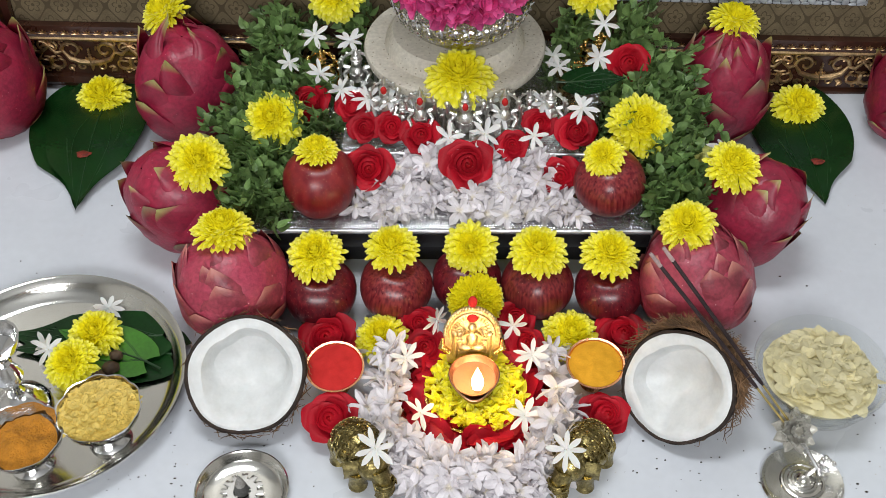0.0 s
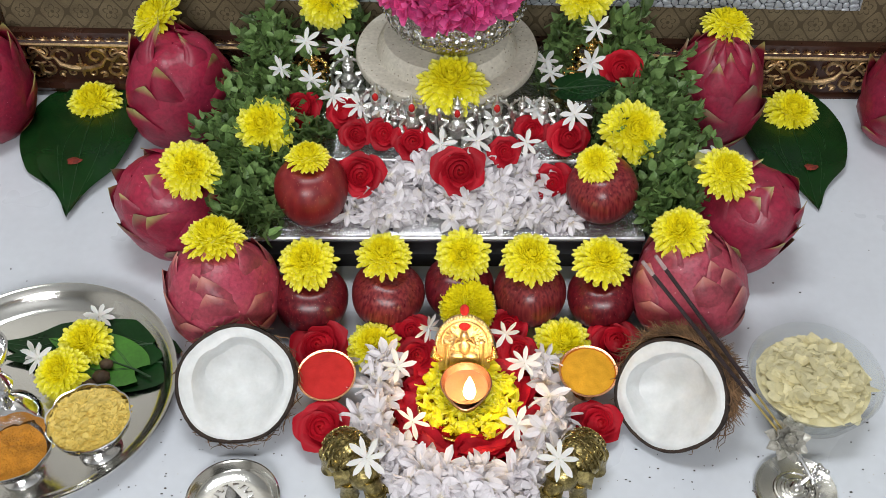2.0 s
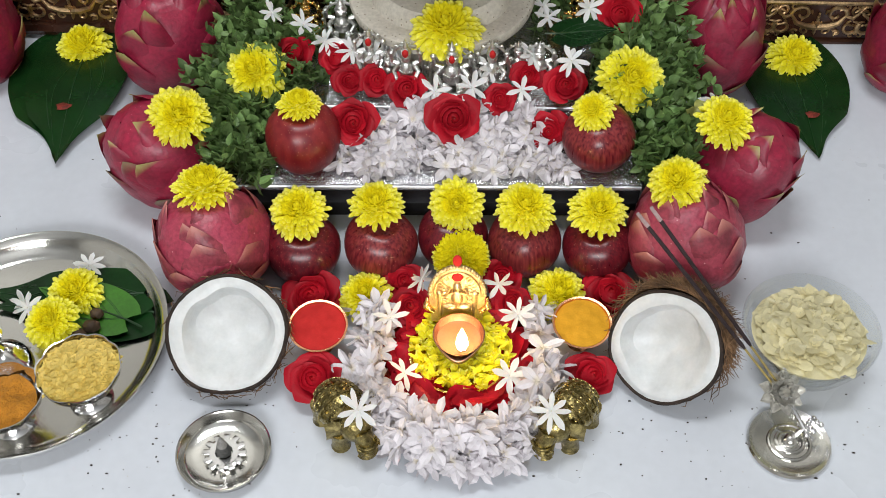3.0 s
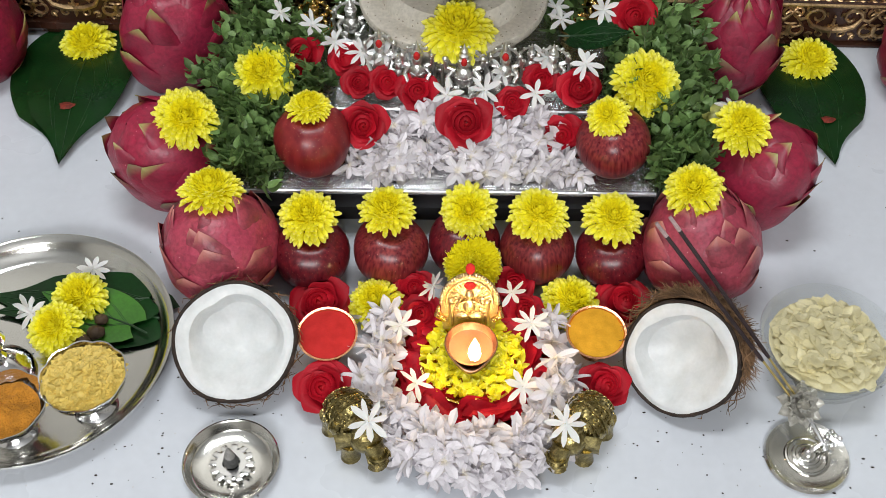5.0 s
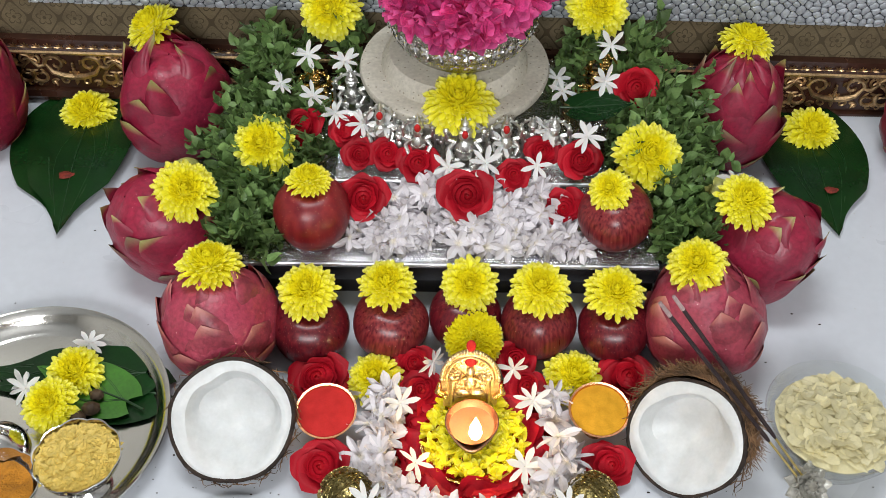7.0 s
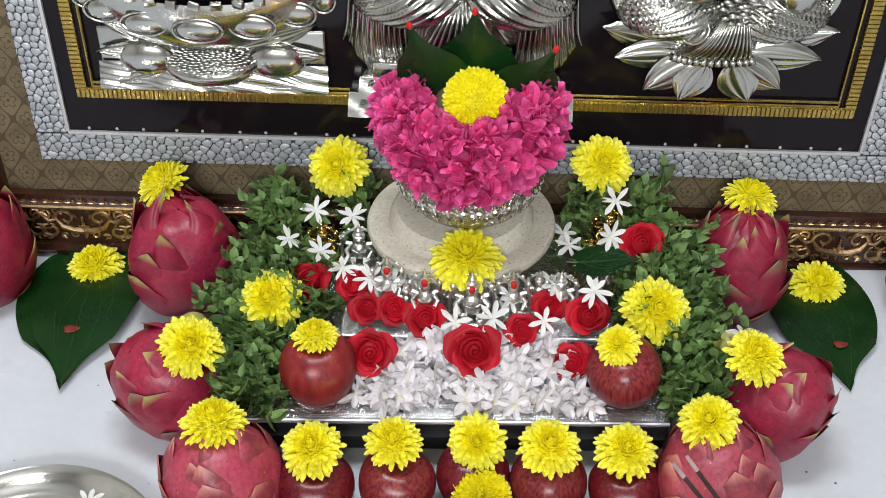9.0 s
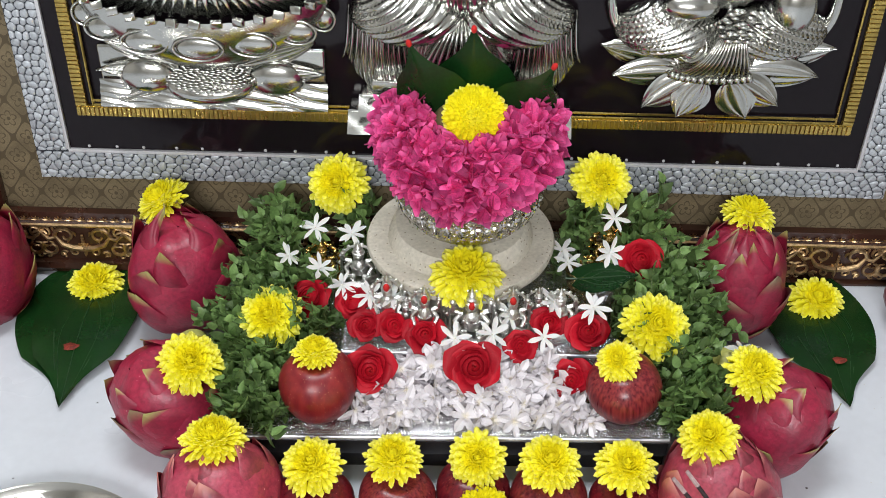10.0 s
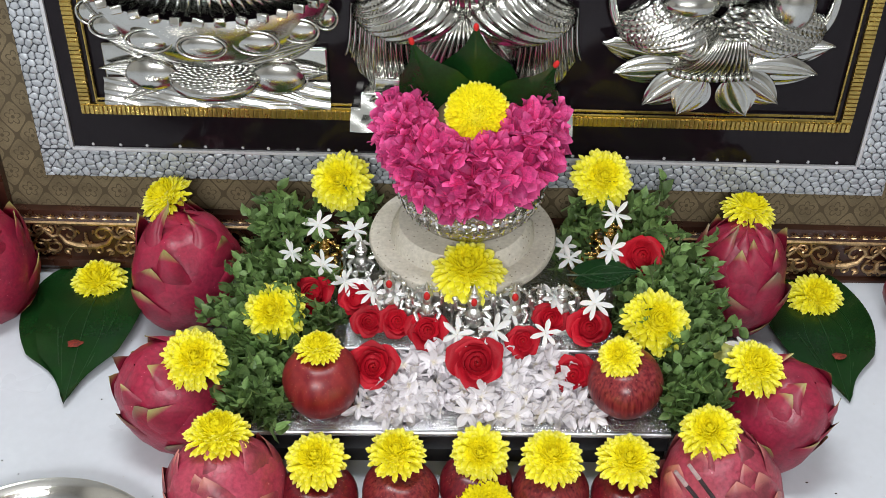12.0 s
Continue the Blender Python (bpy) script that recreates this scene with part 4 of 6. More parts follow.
def kalash():
    plate = thing("stone_plate", pose(CX - 0.008, CY, 0.0915), "round grey speckled stone plate under the pot", "plate")
    part("foot", MB().lathe([(0.001, 0.0), (0.070, 0.0), (0.074, 0.004), (0.074, 0.044), (0.001, 0.046)], 48), M_STONE, plate)
    part("plate", MB().lathe([(0.001, 0.042), (0.095, 0.042), (0.101, 0.045), (0.103, 0.052), (0.1015, 0.056), (0.097, 0.0572), (0.079, 0.0562), (0.078, 0.062), (0.074, 0.071), (0.070, 0.075), (0.001, 0.075)], 72), M_STONE, plate)
    pot = thing("water_pot", pose(CX, CY, 0.1665), "round engraved silver water pot with garland", "pot")
    prof = [(0.001, 0.0), (0.045, 0.0), (0.050, 0.004), (0.062, 0.014), (0.073, 0.032), (0.076, 0.046), (0.074, 0.060), (0.068, 0.072), (0.055, 0.084), (0.050, 0.104), (0.058, 0.114), (0.060, 0.116), (0.052, 0.112), (0.046, 0.10), (0.001, 0.098)]
    part("pot_body", MB().lathe(prof, 64), M_OLD, pot)
    relief = MB()
    for i in range(34):
        t = 2 * math.pi * i / 34
        for zz, rr, s in ((0.046, 0.0772, 1.0), (0.030, 0.0722, 0.8)):
            for j in range(5):
                a = 2 * math.pi * j / 5
                m = Matrix.Translation((rr * math.cos(t), rr * math.sin(t), zz)) @ Vector((math.cos(t), math.sin(t), 0.0 if s > 0.9 else -0.4)).to_track_quat("Z", "Y").to_matrix().to_4x4() @ pose(0, 0, 0.0005, 0, 0, math.degrees(a))
                petal(relief, 0.007 * s, 0.0042 * s, m, curl=0.15, cup=0.2, nl=3, nw=2)
    part("flower_relief", relief, M_CHROME, pot)
    rnd = random.Random(77)
    flowers = []
    for v in range(7):
        mb = MB()
        for i in range(5):
            petal(mb, 0.0225 * rnd.uniform(0.8, 1.15), 0.0170 * rnd.uniform(0.8, 1.15), pose(0, 0, 0, rnd.uniform(-38, 38), -rnd.uniform(0, 60), 72 * i + rnd.uniform(-14, 14)), curl=rnd.uniform(-0.4, 0.4), cup=rnd.uniform(-0.35, 0.4), tip=0.5, nl=5, nw=4, neck=0.3)
        flowers.append(mb.mesh("flower", M_PINK))
    g = thing("flower_garland", pose(CX, CY, 0.0), "thick garland of bright pink oleander flowers round the pot", "garland")
    core = MB()

    def cf(a, b):
        t, q = 2 * math.pi * a, 2 * math.pi * b
        lift = 0.018 * abs(math.cos(t))
        return ((0.060 + 0.019 * math.cos(q)) * math.cos(t), (0.060 + 0.019 * math.cos(q)) * math.sin(t), 0.258 + lift + 0.020 * math.sin(q))
    core.grid(cf, 30, 12, wrap=True)
    part("core", core, M_PINK, g)
    for i in range(210):
        t = rnd.uniform(-3.5, 0.36)
        q = rnd.uniform(-1.0, 2.4)
        lift = 0.020 * abs(math.cos(t)) ** 1.5
        R, r = 0.060, rnd.uniform(0.020, 0.028)
        p = Vector(((R + r * math.cos(q)) * math.cos(t), (R + r * math.cos(q)) * math.sin(t), 0.258 + lift + 1.15 * r * math.sin(q)))
        n = Vector((math.cos(q) * math.cos(t), math.cos(q) * math.sin(t), math.sin(q))) + Vector((rnd.gauss(0, 0.35), rnd.gauss(0, 0.35), rnd.gauss(0, 0.3)))
        part("flower", flowers[i % 7], None, g, m=Matrix.Translation(p) @ n.to_track_quat("Z", "Y").to_matrix().to_4x4() @ pose(0, 0, 0, 0, 0, rnd.uniform(0, 360)))
    for (x, y, z, rx, ry, rz, ln, wd, fold) in ((-0.006, 1.062, 0.245, 0, -86, -90, 0.148, 0.100, 0.2), (-0.024, 1.052, 0.245, 66, -72, 188, 0.142, 0.092, 0.25), (0.012, 1.052, 0.245, -70, -62, -8, 0.128, 0.086, 0.25)):
        f = thing("mango_leaf", pose(x, y, z, 0, 0, rz) @ pose(0, 0, 0, 0, ry, 0) @ pose(0, 0, 0, rx, 0, 0), "pointed dark green leaf standing in the pot", "leaf", "leaves in the pot")
        part("blade", leaf_shape(MB(), ln * 1.03, wd * 1.26, None, 0.02, fold, point=0.92), M_BETEL, f)
        part("tip_dab", MB().ball((ln * 1.015, 0, 0.001 - 0.02 * ln), (0.0045, 0.003, 0.003), 8, 6), M_KUMKUM, f, "red powder dab")
    solo("wrapped_coconut", MB().ball((0, 0, 0), (0.045, 0.045, 0.055), 24, 16), M_LEAFBACK, "brownish wrapped coconut seated in the pot's mouth", "coconut", m=pose(CX, CY, 0.268))


kalash()


# ---- the framed picture ----
def picture():
    YF = 1.158
    t = thing("picture_frame", pose(-0.02, YF, 0.001, -1.0, 0.95, 0), "large dark wooden frame with gilt scrolls and mounts", "picture frame")
    W, H = 0.632, 0.66
    part("backing", MB().box(-W, 0.012, 0.004, W, 0.030, H, 0.001), M_FRAMEWOOD, t)

    def bar(axis, s):
        mb = MB()
        prof = [(-0.006, 0.012), (-0.006, -0.006), (0.002, -0.010), (0.010, -0.008), (0.012, -0.002), (0.064, 0.000), (0.066, -0.009), (0.072, -0.011), (0.075, -0.006), (0.083, -0.004), (0.084, 0.004), (0.084, 0.012)]
        vs, fs = [], []
        for k, (w, d) in enumerate(prof):
            if axis == "x":
                z = w if s < 0 else H - w
                vs += [(-W + w, d, z), (W - w, d, z)]
            else:
                x = s * (W - w)
                vs += [(x, d, w), (x, d, H - w)]
        for k in range(len(prof) - 1):
            fs.append((2 * k, 2 * k + 1, 2 * k + 3, 2 * k + 2))
        mb.add(vs, fs)
        return mb
    for nm, ax, s in (("bottom_moulding", "x", -1), ("top_moulding", "x", 1), ("side_moulding", "z", -1), ("side_moulding", "z", 1)):
        part(nm, bar(ax, s), M_FRAMEWOOD, t, angle=25)
    part("gilt_fillet", MB().tube([(-W + 0.064, -0.011, 0.0695), (W - 0.064, -0.011, 0.0695)], 0.0026, 6), M_GILT, t)

    def curl(x, z, s, r, turns, a0, k=1.0):
        return [(x + s * r * (1 - 0.8 * q) * math.cos(a0 + turns * 2 * math.pi * q), -0.0015, z + r * (1 - 0.8 * q) * math.sin(a0 + turns * 2 * math.pi * q) * k) for q in [i / 14 for i in range(15)]]
    scroll = MB()
    thick = [0.0030 - 0.00011 * i for i in range(15)]

    def frond(x, z, a, ln, wd):
        petal(scroll, ln, wd, pose(x, -0.0025, z) @ pose(0, 0, 0, 90, 0, 0) @ pose(0, 0, 0, 0, 0, a), curl=0.15, cup=-0.35, nl=4, nw=4)
    for s in (-1, 1):
        scroll.tube(curl(0.021 * s, 0.044, s, 0.0135, 0.95, 0.0), thick, 6)
        scroll.tube(curl(0.041 * s, 0.026, s, 0.0125, -0.95, 0.6), thick, 6)
        scroll.tube([(0.001 * s, -0.002, 0.026), (0.012 * s, -0.003, 0.027), (0.026 * s, -0.003, 0.032), (0.034 * s, -0.002, 0.044)], [0.0042, 0.004, 0.0032, 0.0016], 6)
        scroll.tube([(0.034 * s, -0.002, 0.042), (0.042 * s, -0.003, 0.040), (0.050 * s, -0.002, 0.048)], [0.0018, 0.0028, 0.0012], 6)
        for x, z, r, tn, a0 in ((0.046, 0.049, 0.0075, 0.9, 2.0), (0.012, 0.020, 0.0065, -0.9, 1.2), (0.032, 0.056, 0.0055, 0.9, 3.4), (0.047, 0.014, 0.0060, 0.9, 0.2), (0.027, 0.016, 0.0055, -0.8, 2.6)):
            scroll.tube(curl(x * s, z, s, r, tn, a0), [v * 0.62 for v in thick], 5)
        for x, z, a in ((0.036, 0.030, 40), (0.020, 0.034, -30), (0.044, 0.034, 100), (0.008, 0.044, 20), (0.050, 0.026, -60), (0.024, 0.050, 70)):
            frond(x * s, z, 90 - s * a, 0.008, 0.0042)
        for a in (25, 52, 78):
            frond(0, 0.022, 90 - s * a, 0.014, 0.0055)
        for a in (20, 60, 110, 150):
            frond(0.0525 * s, 0.052, 90 - s * (-a), 0.011, 0.005)
        frond(0.030 * s, 0.020, 90 + s * 140, 0.009, 0.005)
        frond(0.014 * s, 0.058, 90 - s * 30, 0.007, 0.004)
    frond(0, 0.020, 90, 0.016, 0.007)
    frond(0, 0.024, -90, 0.010, 0.006)
    for k in range(5):
        scroll.ball((0.0, -0.003, 0.030 + 0.004 * k), (0.0034 - 0.0004 * k, 0.002, 0.0022), 6, 4)
    sm = scroll.mesh("scroll", M_GILT)
    for k in range(12):
        part("gilt_scroll", sm, None, t, "worn gilt scrollwork" if k == 0 else "", m=pose(-0.5665 + k * 0.103, -0.001, 0.003))
    for s in (-1, 1):
        for k in range(4):
            part("gilt_scroll", sm, None, t, m=pose(s * W, 0, 0.14 + k * 0.125) @ pose(0, 0, 0, 0, -90 * s, 0))
    stars = MB()
    for k in range(80):
        x = -0.540 + k * 0.01367
        for a in range(5):
            petal(stars, 0.0066, 0.0028, pose(x, -0.0075, 0.0745) @ pose(0, 0, 0, 90, 0, 0) @ pose(0, 0, 0, 0, 0, 90 + (a - 2) * 42), curl=0.2, nl=2)
    part("star_border", stars, M_GILT, t)
    part("damask_mount", MB().box(-W + 0.084, 0.006, 0.084, W - 0.084, 0.012, H - 0.084), M_DAMASK, t, "olive and brown damask mount")
    # silver pebble band
    b0, b1 = 0.132, 0.170
    x0, x1 = 0.496, 0.457
    band = MB()
    band.box(-x0, 0.0, b0, x0, 0.006, b1).box(-x0, 0.0, b1, -x1, 0.006, H - b0).box(x1, 0.0, b1, x0, 0.006, H - b0)
    part("relief_ground", band, M_PEBBLEBACK, t)
    rnd = random.Random(9)
    peb = MB()

    def cells(ax0, ax1, az0, az1, dx, dz):
        """Fills a strip with close-set uneven stones, parted by narrow grooves."""
        seeds = []
        for r in range(int((az1 - az0) / dz) + 3):
            for c in range(int((ax1 - ax0) / dx) + 3):
                seeds.append((ax0 + (c - 1 + 0.5 * (r % 2)) * dx + rnd.uniform(-0.36, 0.36) * dx, az0 + (r - 1) * dz + rnd.uniform(-0.32, 0.32) * dz))
        for sx, sz in seeds:
            if not (ax0 - 0.4 * dx < sx < ax1 + 0.4 * dx and az0 - 0.4 * dz < sz < az1 + 0.4 * dz):
                continue
            poly = [(ax0, az0), (ax1, az0), (ax1, az1), (ax0, az1)]
            for ox, oz in seeds:
                d2 = (ox - sx) ** 2 + (oz - sz) ** 2
                if d2 < 1e-12 or d2 > (3.2 * dx) ** 2:
                    continue
                nx, nz = ox - sx, oz - sz
                lim = (ox * ox + oz * oz - sx * sx - sz * sz) / 2
                cut = []
                for i, (px, pz) in enumerate(poly):
                    qx, qz = poly[(i + 1) % len(poly)]
                    dp, dq = px * nx + pz * nz - lim, qx * nx + qz * nz - lim
                    if dp <= 0:
                        cut.append((px, pz))
                    if dp * dq < 0:
                        w = dp / (dp - dq)
                        cut.append((px + (qx - px) * w, pz + (qz - pz) * w))
                poly = cut
                if len(poly) < 3:
                    break
            if len(poly) < 3:
                continue
            soft = []
            for i, (px, pz) in enumerate(poly):
                qx, qz = poly[(i + 1) % len(poly)]
                soft += [(px * 0.78 + qx * 0.22, pz * 0.78 + qz * 0.22), (px * 0.22 + qx * 0.78, pz * 0.22 + qz * 0.78)]
            n = len(soft)
            mx, mz = sum(v[0] for v in soft) / n, sum(v[1] for v in soft) / n
            vs = []
            for k, y in ((0.93, 0.0), (0.88, -0.0014), (0.74, -0.0019)):
                vs += [(mx + (px - mx) * k, y, mz + (pz - mz) * k) for px, pz in soft]
            vs.append((mx, -0.0021, mz))
            fs = [(j * n + i, j * n + (i + 1) % n, (j + 1) * n + (i + 1) % n, (j + 1) * n + i) for j in range(2) for i in range(n)] + [(2 * n + i, 2 * n + (i + 1) % n, 3 * n) for i in range(n)]
            peb.add(vs, fs)
    cells(-x0, x0, b0 + 0.0005, b1 - 0.0015, 0.0122, 0.0068)
    cells(-x0 + 0.0005, -x1 - 0.002, b1, b1 + 0.33, 0.0096, 0.0086)
    cells(x1 + 0.002, x0 - 0.0005, b1, b1 + 0.33, 0.0096, 0.0086)
    tagged(part("pebble_relief", peb, M_PEBBLE, t, "silver pebbled relief band"), "silver pebbled relief band", kind="stuff")
    part("inner_fillet", MB().box(-x1, -0.003, b1 - 0.001, x1, 0.002, b1 + 0.003, 0.0006), M_LINE, t)
    for s in (-1, 1):
        part("inner_fillet", MB().box(s * x1 - 0.002, -0.003, b1 + 0.003, s * x1 + 0.002, 0.002, H - b0, 0.0006), M_LINE, t)
    part("black_panel", MB().box(-x1, 0.001, b1, x1, 0.006, H - b0), M_BLACK, t, "glossy black panel")
    stud = MB().ball((0, 0, 0), (0.002, 0.0015, 0.002), 6, 4).mesh("stud", M_LINE)
    for k in range(26):
        part("stud", stud, None, t, m=pose(-x1 + 0.02 + k * (2 * x1 - 0.04) / 25 + rnd.uniform(-0.006, 0.006), 0.0, b1 + 0.0065))
    gx, g0 = 0.437, 0.219
    ribs = MB()
    n = int(2 * gx / 0.0052)
    for k in range(n):
        x = -gx + k * 0.0052
        ribs.box(x, -0.0042, g0, x + 0.0045, 0.0, g0 + 0.0115, 0.0008)
    for s in (-1, 1):
        for k in range(54):
            z = g0 + 0.0128 + k * 0.0052
            ribs.box(min(s * gx, s * (gx - 0.0125)), -0.0042, z, max(s * gx, s * (gx - 0.0125)), 0.0, z + 0.0045, 0.0008)
    strip = MB().box(-gx, -0.0025, g0, gx, 0.001, g0 + 0.0125)
    for s in (-1, 1):
        strip.box(min(s * gx, s * (gx - 0.0125)), -0.0025, g0 + 0.0125, max(s * gx, s * (gx - 0.0125)), 0.001, 0.50)
    part("gold_strip", strip, M_GOLD2, t)
    part("gold_ribs", ribs, M_GOLD2, t, "ribbed gold border", smooth=False)
    gi = gx - 0.020
    for z in (g0 + 0.0145, g0 + 0.020):
        part("gold_fillet", MB().tube([(-gi, -0.003, z), (gi, -0.003, z)], 0.0016, 6), M_GOLD2, t)
    for s in (-1, 1):
        part("gold_fillet", MB().tube([(s * gi, -0.003, g0 + 0.0145), (s * gi, -0.003, 0.50)], 0.0016, 6), M_GOLD2, t)
    return t


M_GOLD2 = mat("dull_gold_border", (0.62, 0.45, 0.13), 0.28, 1.0, vary=0.15, scale=80, fine=500, bump=0.2)
picture()
FRAME = pose(-0.02, 1.158, -0.006, -1.0, 0.95, 0)


def fold_surface(mb, cx, cz, rx, rz, dy, folds, amp, m, ang=0.0, nu=120, nv=36):
    """A bulging half-ellipsoid cushion of metal with drapery folds."""
    def fn(a, b):
        s, q = 2 * a - 1, 2 * b - 1
        x, z = s * rx * math.sqrt(max(0, 1 - q * q * 0.55)), q * rz * math.sqrt(max(0, 1 - s * s * 0.55))
        d = dy * math.sqrt(max(0.0, 1 - min(1, s * s * 0.96)) * max(0.0, 1 - min(1, q * q * 0.96)))
        w = s * math.cos(ang) + q * math.sin(ang) + 0.35 * s * q
        d += (amp * math.sin(folds * math.pi * w) + 0.55 * amp * math.sin(2.3 * folds * math.pi * w + 3 * q)) * (1 - abs(q) * 0.5)
        return (cx + x, -d - 0.002, cz + z)
    return mb.grid(fn, nu, nv, m)


def drape(mb, m, pts, width, ridges, depth, bulge):
    """A swag of cloth that follows a line of points (x, z), with ridges along it."""
    P = [Vector((x, 0, z)) for x, z in pts]

    def at(b):
        k = min(len(P) - 2, int(b * (len(P) - 1)))
        q = b * (len(P) - 1) - k
        p0, p1, p2, p3 = P[max(0, k - 1)], P[k], P[k + 1], P[min(len(P) - 1, k + 2)]
        return 0.5 * (2 * p1 + (p2 - p0) * q + (2 * p0 - 5 * p1 + 4 * p2 - p3) * q * q + (3 * p1 - p0 - 3 * p2 + p3) * q ** 3)

    def fn(a, b):
        c = at(b)
        d = (at(min(1, b + 0.02)) - at(max(0, b - 0.02))).normalized()
        side = Vector((-d.z, 0, d.x))
        w = width * (0.55 + 0.45 * math.sin(math.pi * (0.12 + 0.76 * b)))
        v = 2 * a - 1
        h = bulge * math.sqrt(max(0, 1 - 0.94 * v * v)) * (0.5 + 0.5 * math.sin(math.pi * b)) + depth * abs(math.sin(ridges * math.pi * a + 0.6 * math.sin(4 * b)))
        p = c + side * w * v * 0.5
        return (p.x, -h - 0.002, p.z)
    return mb.grid(fn, 10 * ridges, 26, m)


def leaf_plate(mb, m, x, z, a, ln, wd, dy, ribs=3):
    """A pointed lotus petal of beaten sheet with a rolled edge and a few veins."""
    mm = m @ pose(x, -dy, z) @ pose(0, 0, 0, 90, 0, 0) @ pose(0, 0, 0, 0, 0, 90 - a)

    def fn(u, b):
        v = 2 * u - 1
        w = wd * 0.5 * math.sin(math.pi * min(1.0, (b * 0.93 + 0.07)) ** 0.85) ** 0.75 * (1 if b < 0.8 else 1 - 0.5 * ((b - 0.8) / 0.2) ** 2)
        h = 0.006 * (1 - v * v) + 0.0016 * abs(math.cos(ribs * math.pi * v * 0.5)) + 0.003 * max(0, abs(v) - 0.8) / 0.2 + 0.05 * ln * b * b
        return (ln * b, v * w, h)
    mb.grid(fn, 24, 14, mm)


def reliefs():
    F = FRAME
    # a bowl-shaped lotus above a carved block
    mb = MB()
    mb.box(-0.402, -0.018, 0.246, -0.150, -0.001, 0.254, 0.001, F)
    mb.box(-0.400, -0.008, 0.252, -0.152, -0.001, 0.318, 0.003, F)
    mb.grid(lambda a, b: (-0.402 + 0.252 * a, -0.010 - 0.010 * (1 - b) - 0.002 * math.sin(21 * a + 7 * b) * math.sin(9 * b), 0.248 + 0.030 * b), 80, 12, F)
    for s in (-1, 1):
        mb.ball((-0.276 + s * 0.070, -0.014, 0.285), (0.030, 0.011, 0.021), 28, 14, F)
        for a, ln, wd, dz in ((70, 0.086, 0.030, 0.302), (88, 0.090, 0.026, 0.290), (108, 0.084, 0.024, 0.276), (52, 0.066, 0.026, 0.306)):
            leaf_plate(mb, F, -0.276 + s * 0.036, dz, s * a, ln, wd, 0.008, 4)
        mb.tube([(-0.276 + s * 0.070 + 0.032 * math.cos(q), -0.012, 0.285 + 0.023 * math.sin(q)) for q in [0.4 * j for j in range(17)]], 0.0016, 6, F)
    rnd = random.Random(14)
    dome = F @ pose(-0.277, -0.020, 0.282) @ pose(0, 0, 0, 22, 0, 0) @ Matrix.Diagonal((1, 0.55, 1, 1))
    mb.lathe([(0.001, 0.010), (0.035, 0.009), (0.045, 0.006), (0.049, 0.0), (0.047, -0.006), (0.040, -0.010)], 56, dome)
    for i in range(150):
        r, q = 0.043 * math.sqrt((i + 0.5) / 150), i * 2.39996
        mb.ball((r * math.cos(q), r * math.sin(q), 0.0105 - 2.2 * r * r), (0.0042, 0.0024, 0.0018), 7, 4, dome)

    def bowl(a, b):
        t, q = math.pi * (1 + a), b * math.pi / 2 * 0.97
        flute = 0.035 * abs(math.sin(26 * t)) * max(0, b - 0.45)
        k = math.cos(q) ** 0.8 * (1 + flute)
        return (-0.277 + 0.138 * k * math.cos(t), 0.052 * k * math.sin(t) - 0.004, 0.368 - 0.072 * math.sin(q) + 0.020 * math.cos(t) ** 2)
    mb.grid(bowl, 150, 24, F)
    for i in range(7):
        t = math.pi * (1.07 + 0.1433 * i)
        q = 0.40
        k = math.cos(q) ** 0.8
        x, y, z = -0.277 + 0.138 * k * math.cos(t), 0.052 * k * math.sin(t) - 0.005, 0.367 - 0.072 * math.sin(q) + 0.020 * math.cos(t) ** 2
        w = 0.026 * (0.35 + 0.65 * abs(math.sin(t)))
        for rr, hh in ((1.0, 0.0016), (0.56, 0.0011)):
            mb.tube([(x + rr * w * math.cos(0.2 * j), y - 0.001, z + rr * 0.0135 * math.sin(0.2 * j)) for j in range(33)], hh, 6, F)
        mb.ball((x, y + 0.001, z), (w * 0.9, 0.0045, 0.012), 20, 12, F)
    for i in range(19):
        t = math.pi * (1.03 + 0.0522 * i)
        x, y, z = -0.277 + 0.140 * math.cos(t), 0.054 * math.sin(t) - 0.004, 0.368 + 0.020 * math.cos(t) ** 2
        mb.box(-0.006, -0.003, -0.004, 0.006, 0.003, 0.005, 0.0012, F @ pose(x, y, z, rnd.uniform(-20, 20), rnd.uniform(-14, 14), rnd.uniform(-25, 25)))
    for i in range(25):
        a = radians(-78 + 156 * i / 24)
        mb.tube([(-0.277 + 0.018 * math.sin(a), -0.030, 0.425), (-0.277 + 0.072 * math.sin(a), -0.040, 0.398), (-0.277 + 0.118 * math.sin(a), -0.036 * math.cos(a) - 0.010, 0.370 + 0.012 * math.sin(a) ** 2)], [0.003, 0.0042, 0.003], 6, F)
    fold_surface(mb, -0.277, 0.392, 0.116, 0.036, 0.034, 14, 0.0025, F, 0.3)
    fold_surface(mb, -0.277, 0.440, 0.055, 0.040, 0.035, 5, 0.003, F)
    mb.ball((-0.277, -0.020, 0.490), (0.026, 0.022, 0.032), 20, 14, F)
    solo("silver_relief", mb, M_MIRROR, "shiny silver relief on a bowl-shaped lotus", "relief", "silver reliefs in the frame", angle=110)
    # a stepped block between fluted hangings
    mb = MB()
    mb.box(-0.126, -0.034, 0.240, 0.118, -0.001, 0.258, 0.002, F).box(-0.114, -0.030, 0.258, 0.106, -0.001, 0.276, 0.003, F).box(-0.100, -0.026, 0.276, 0.092, -0.001, 0.292, 0.002, F)
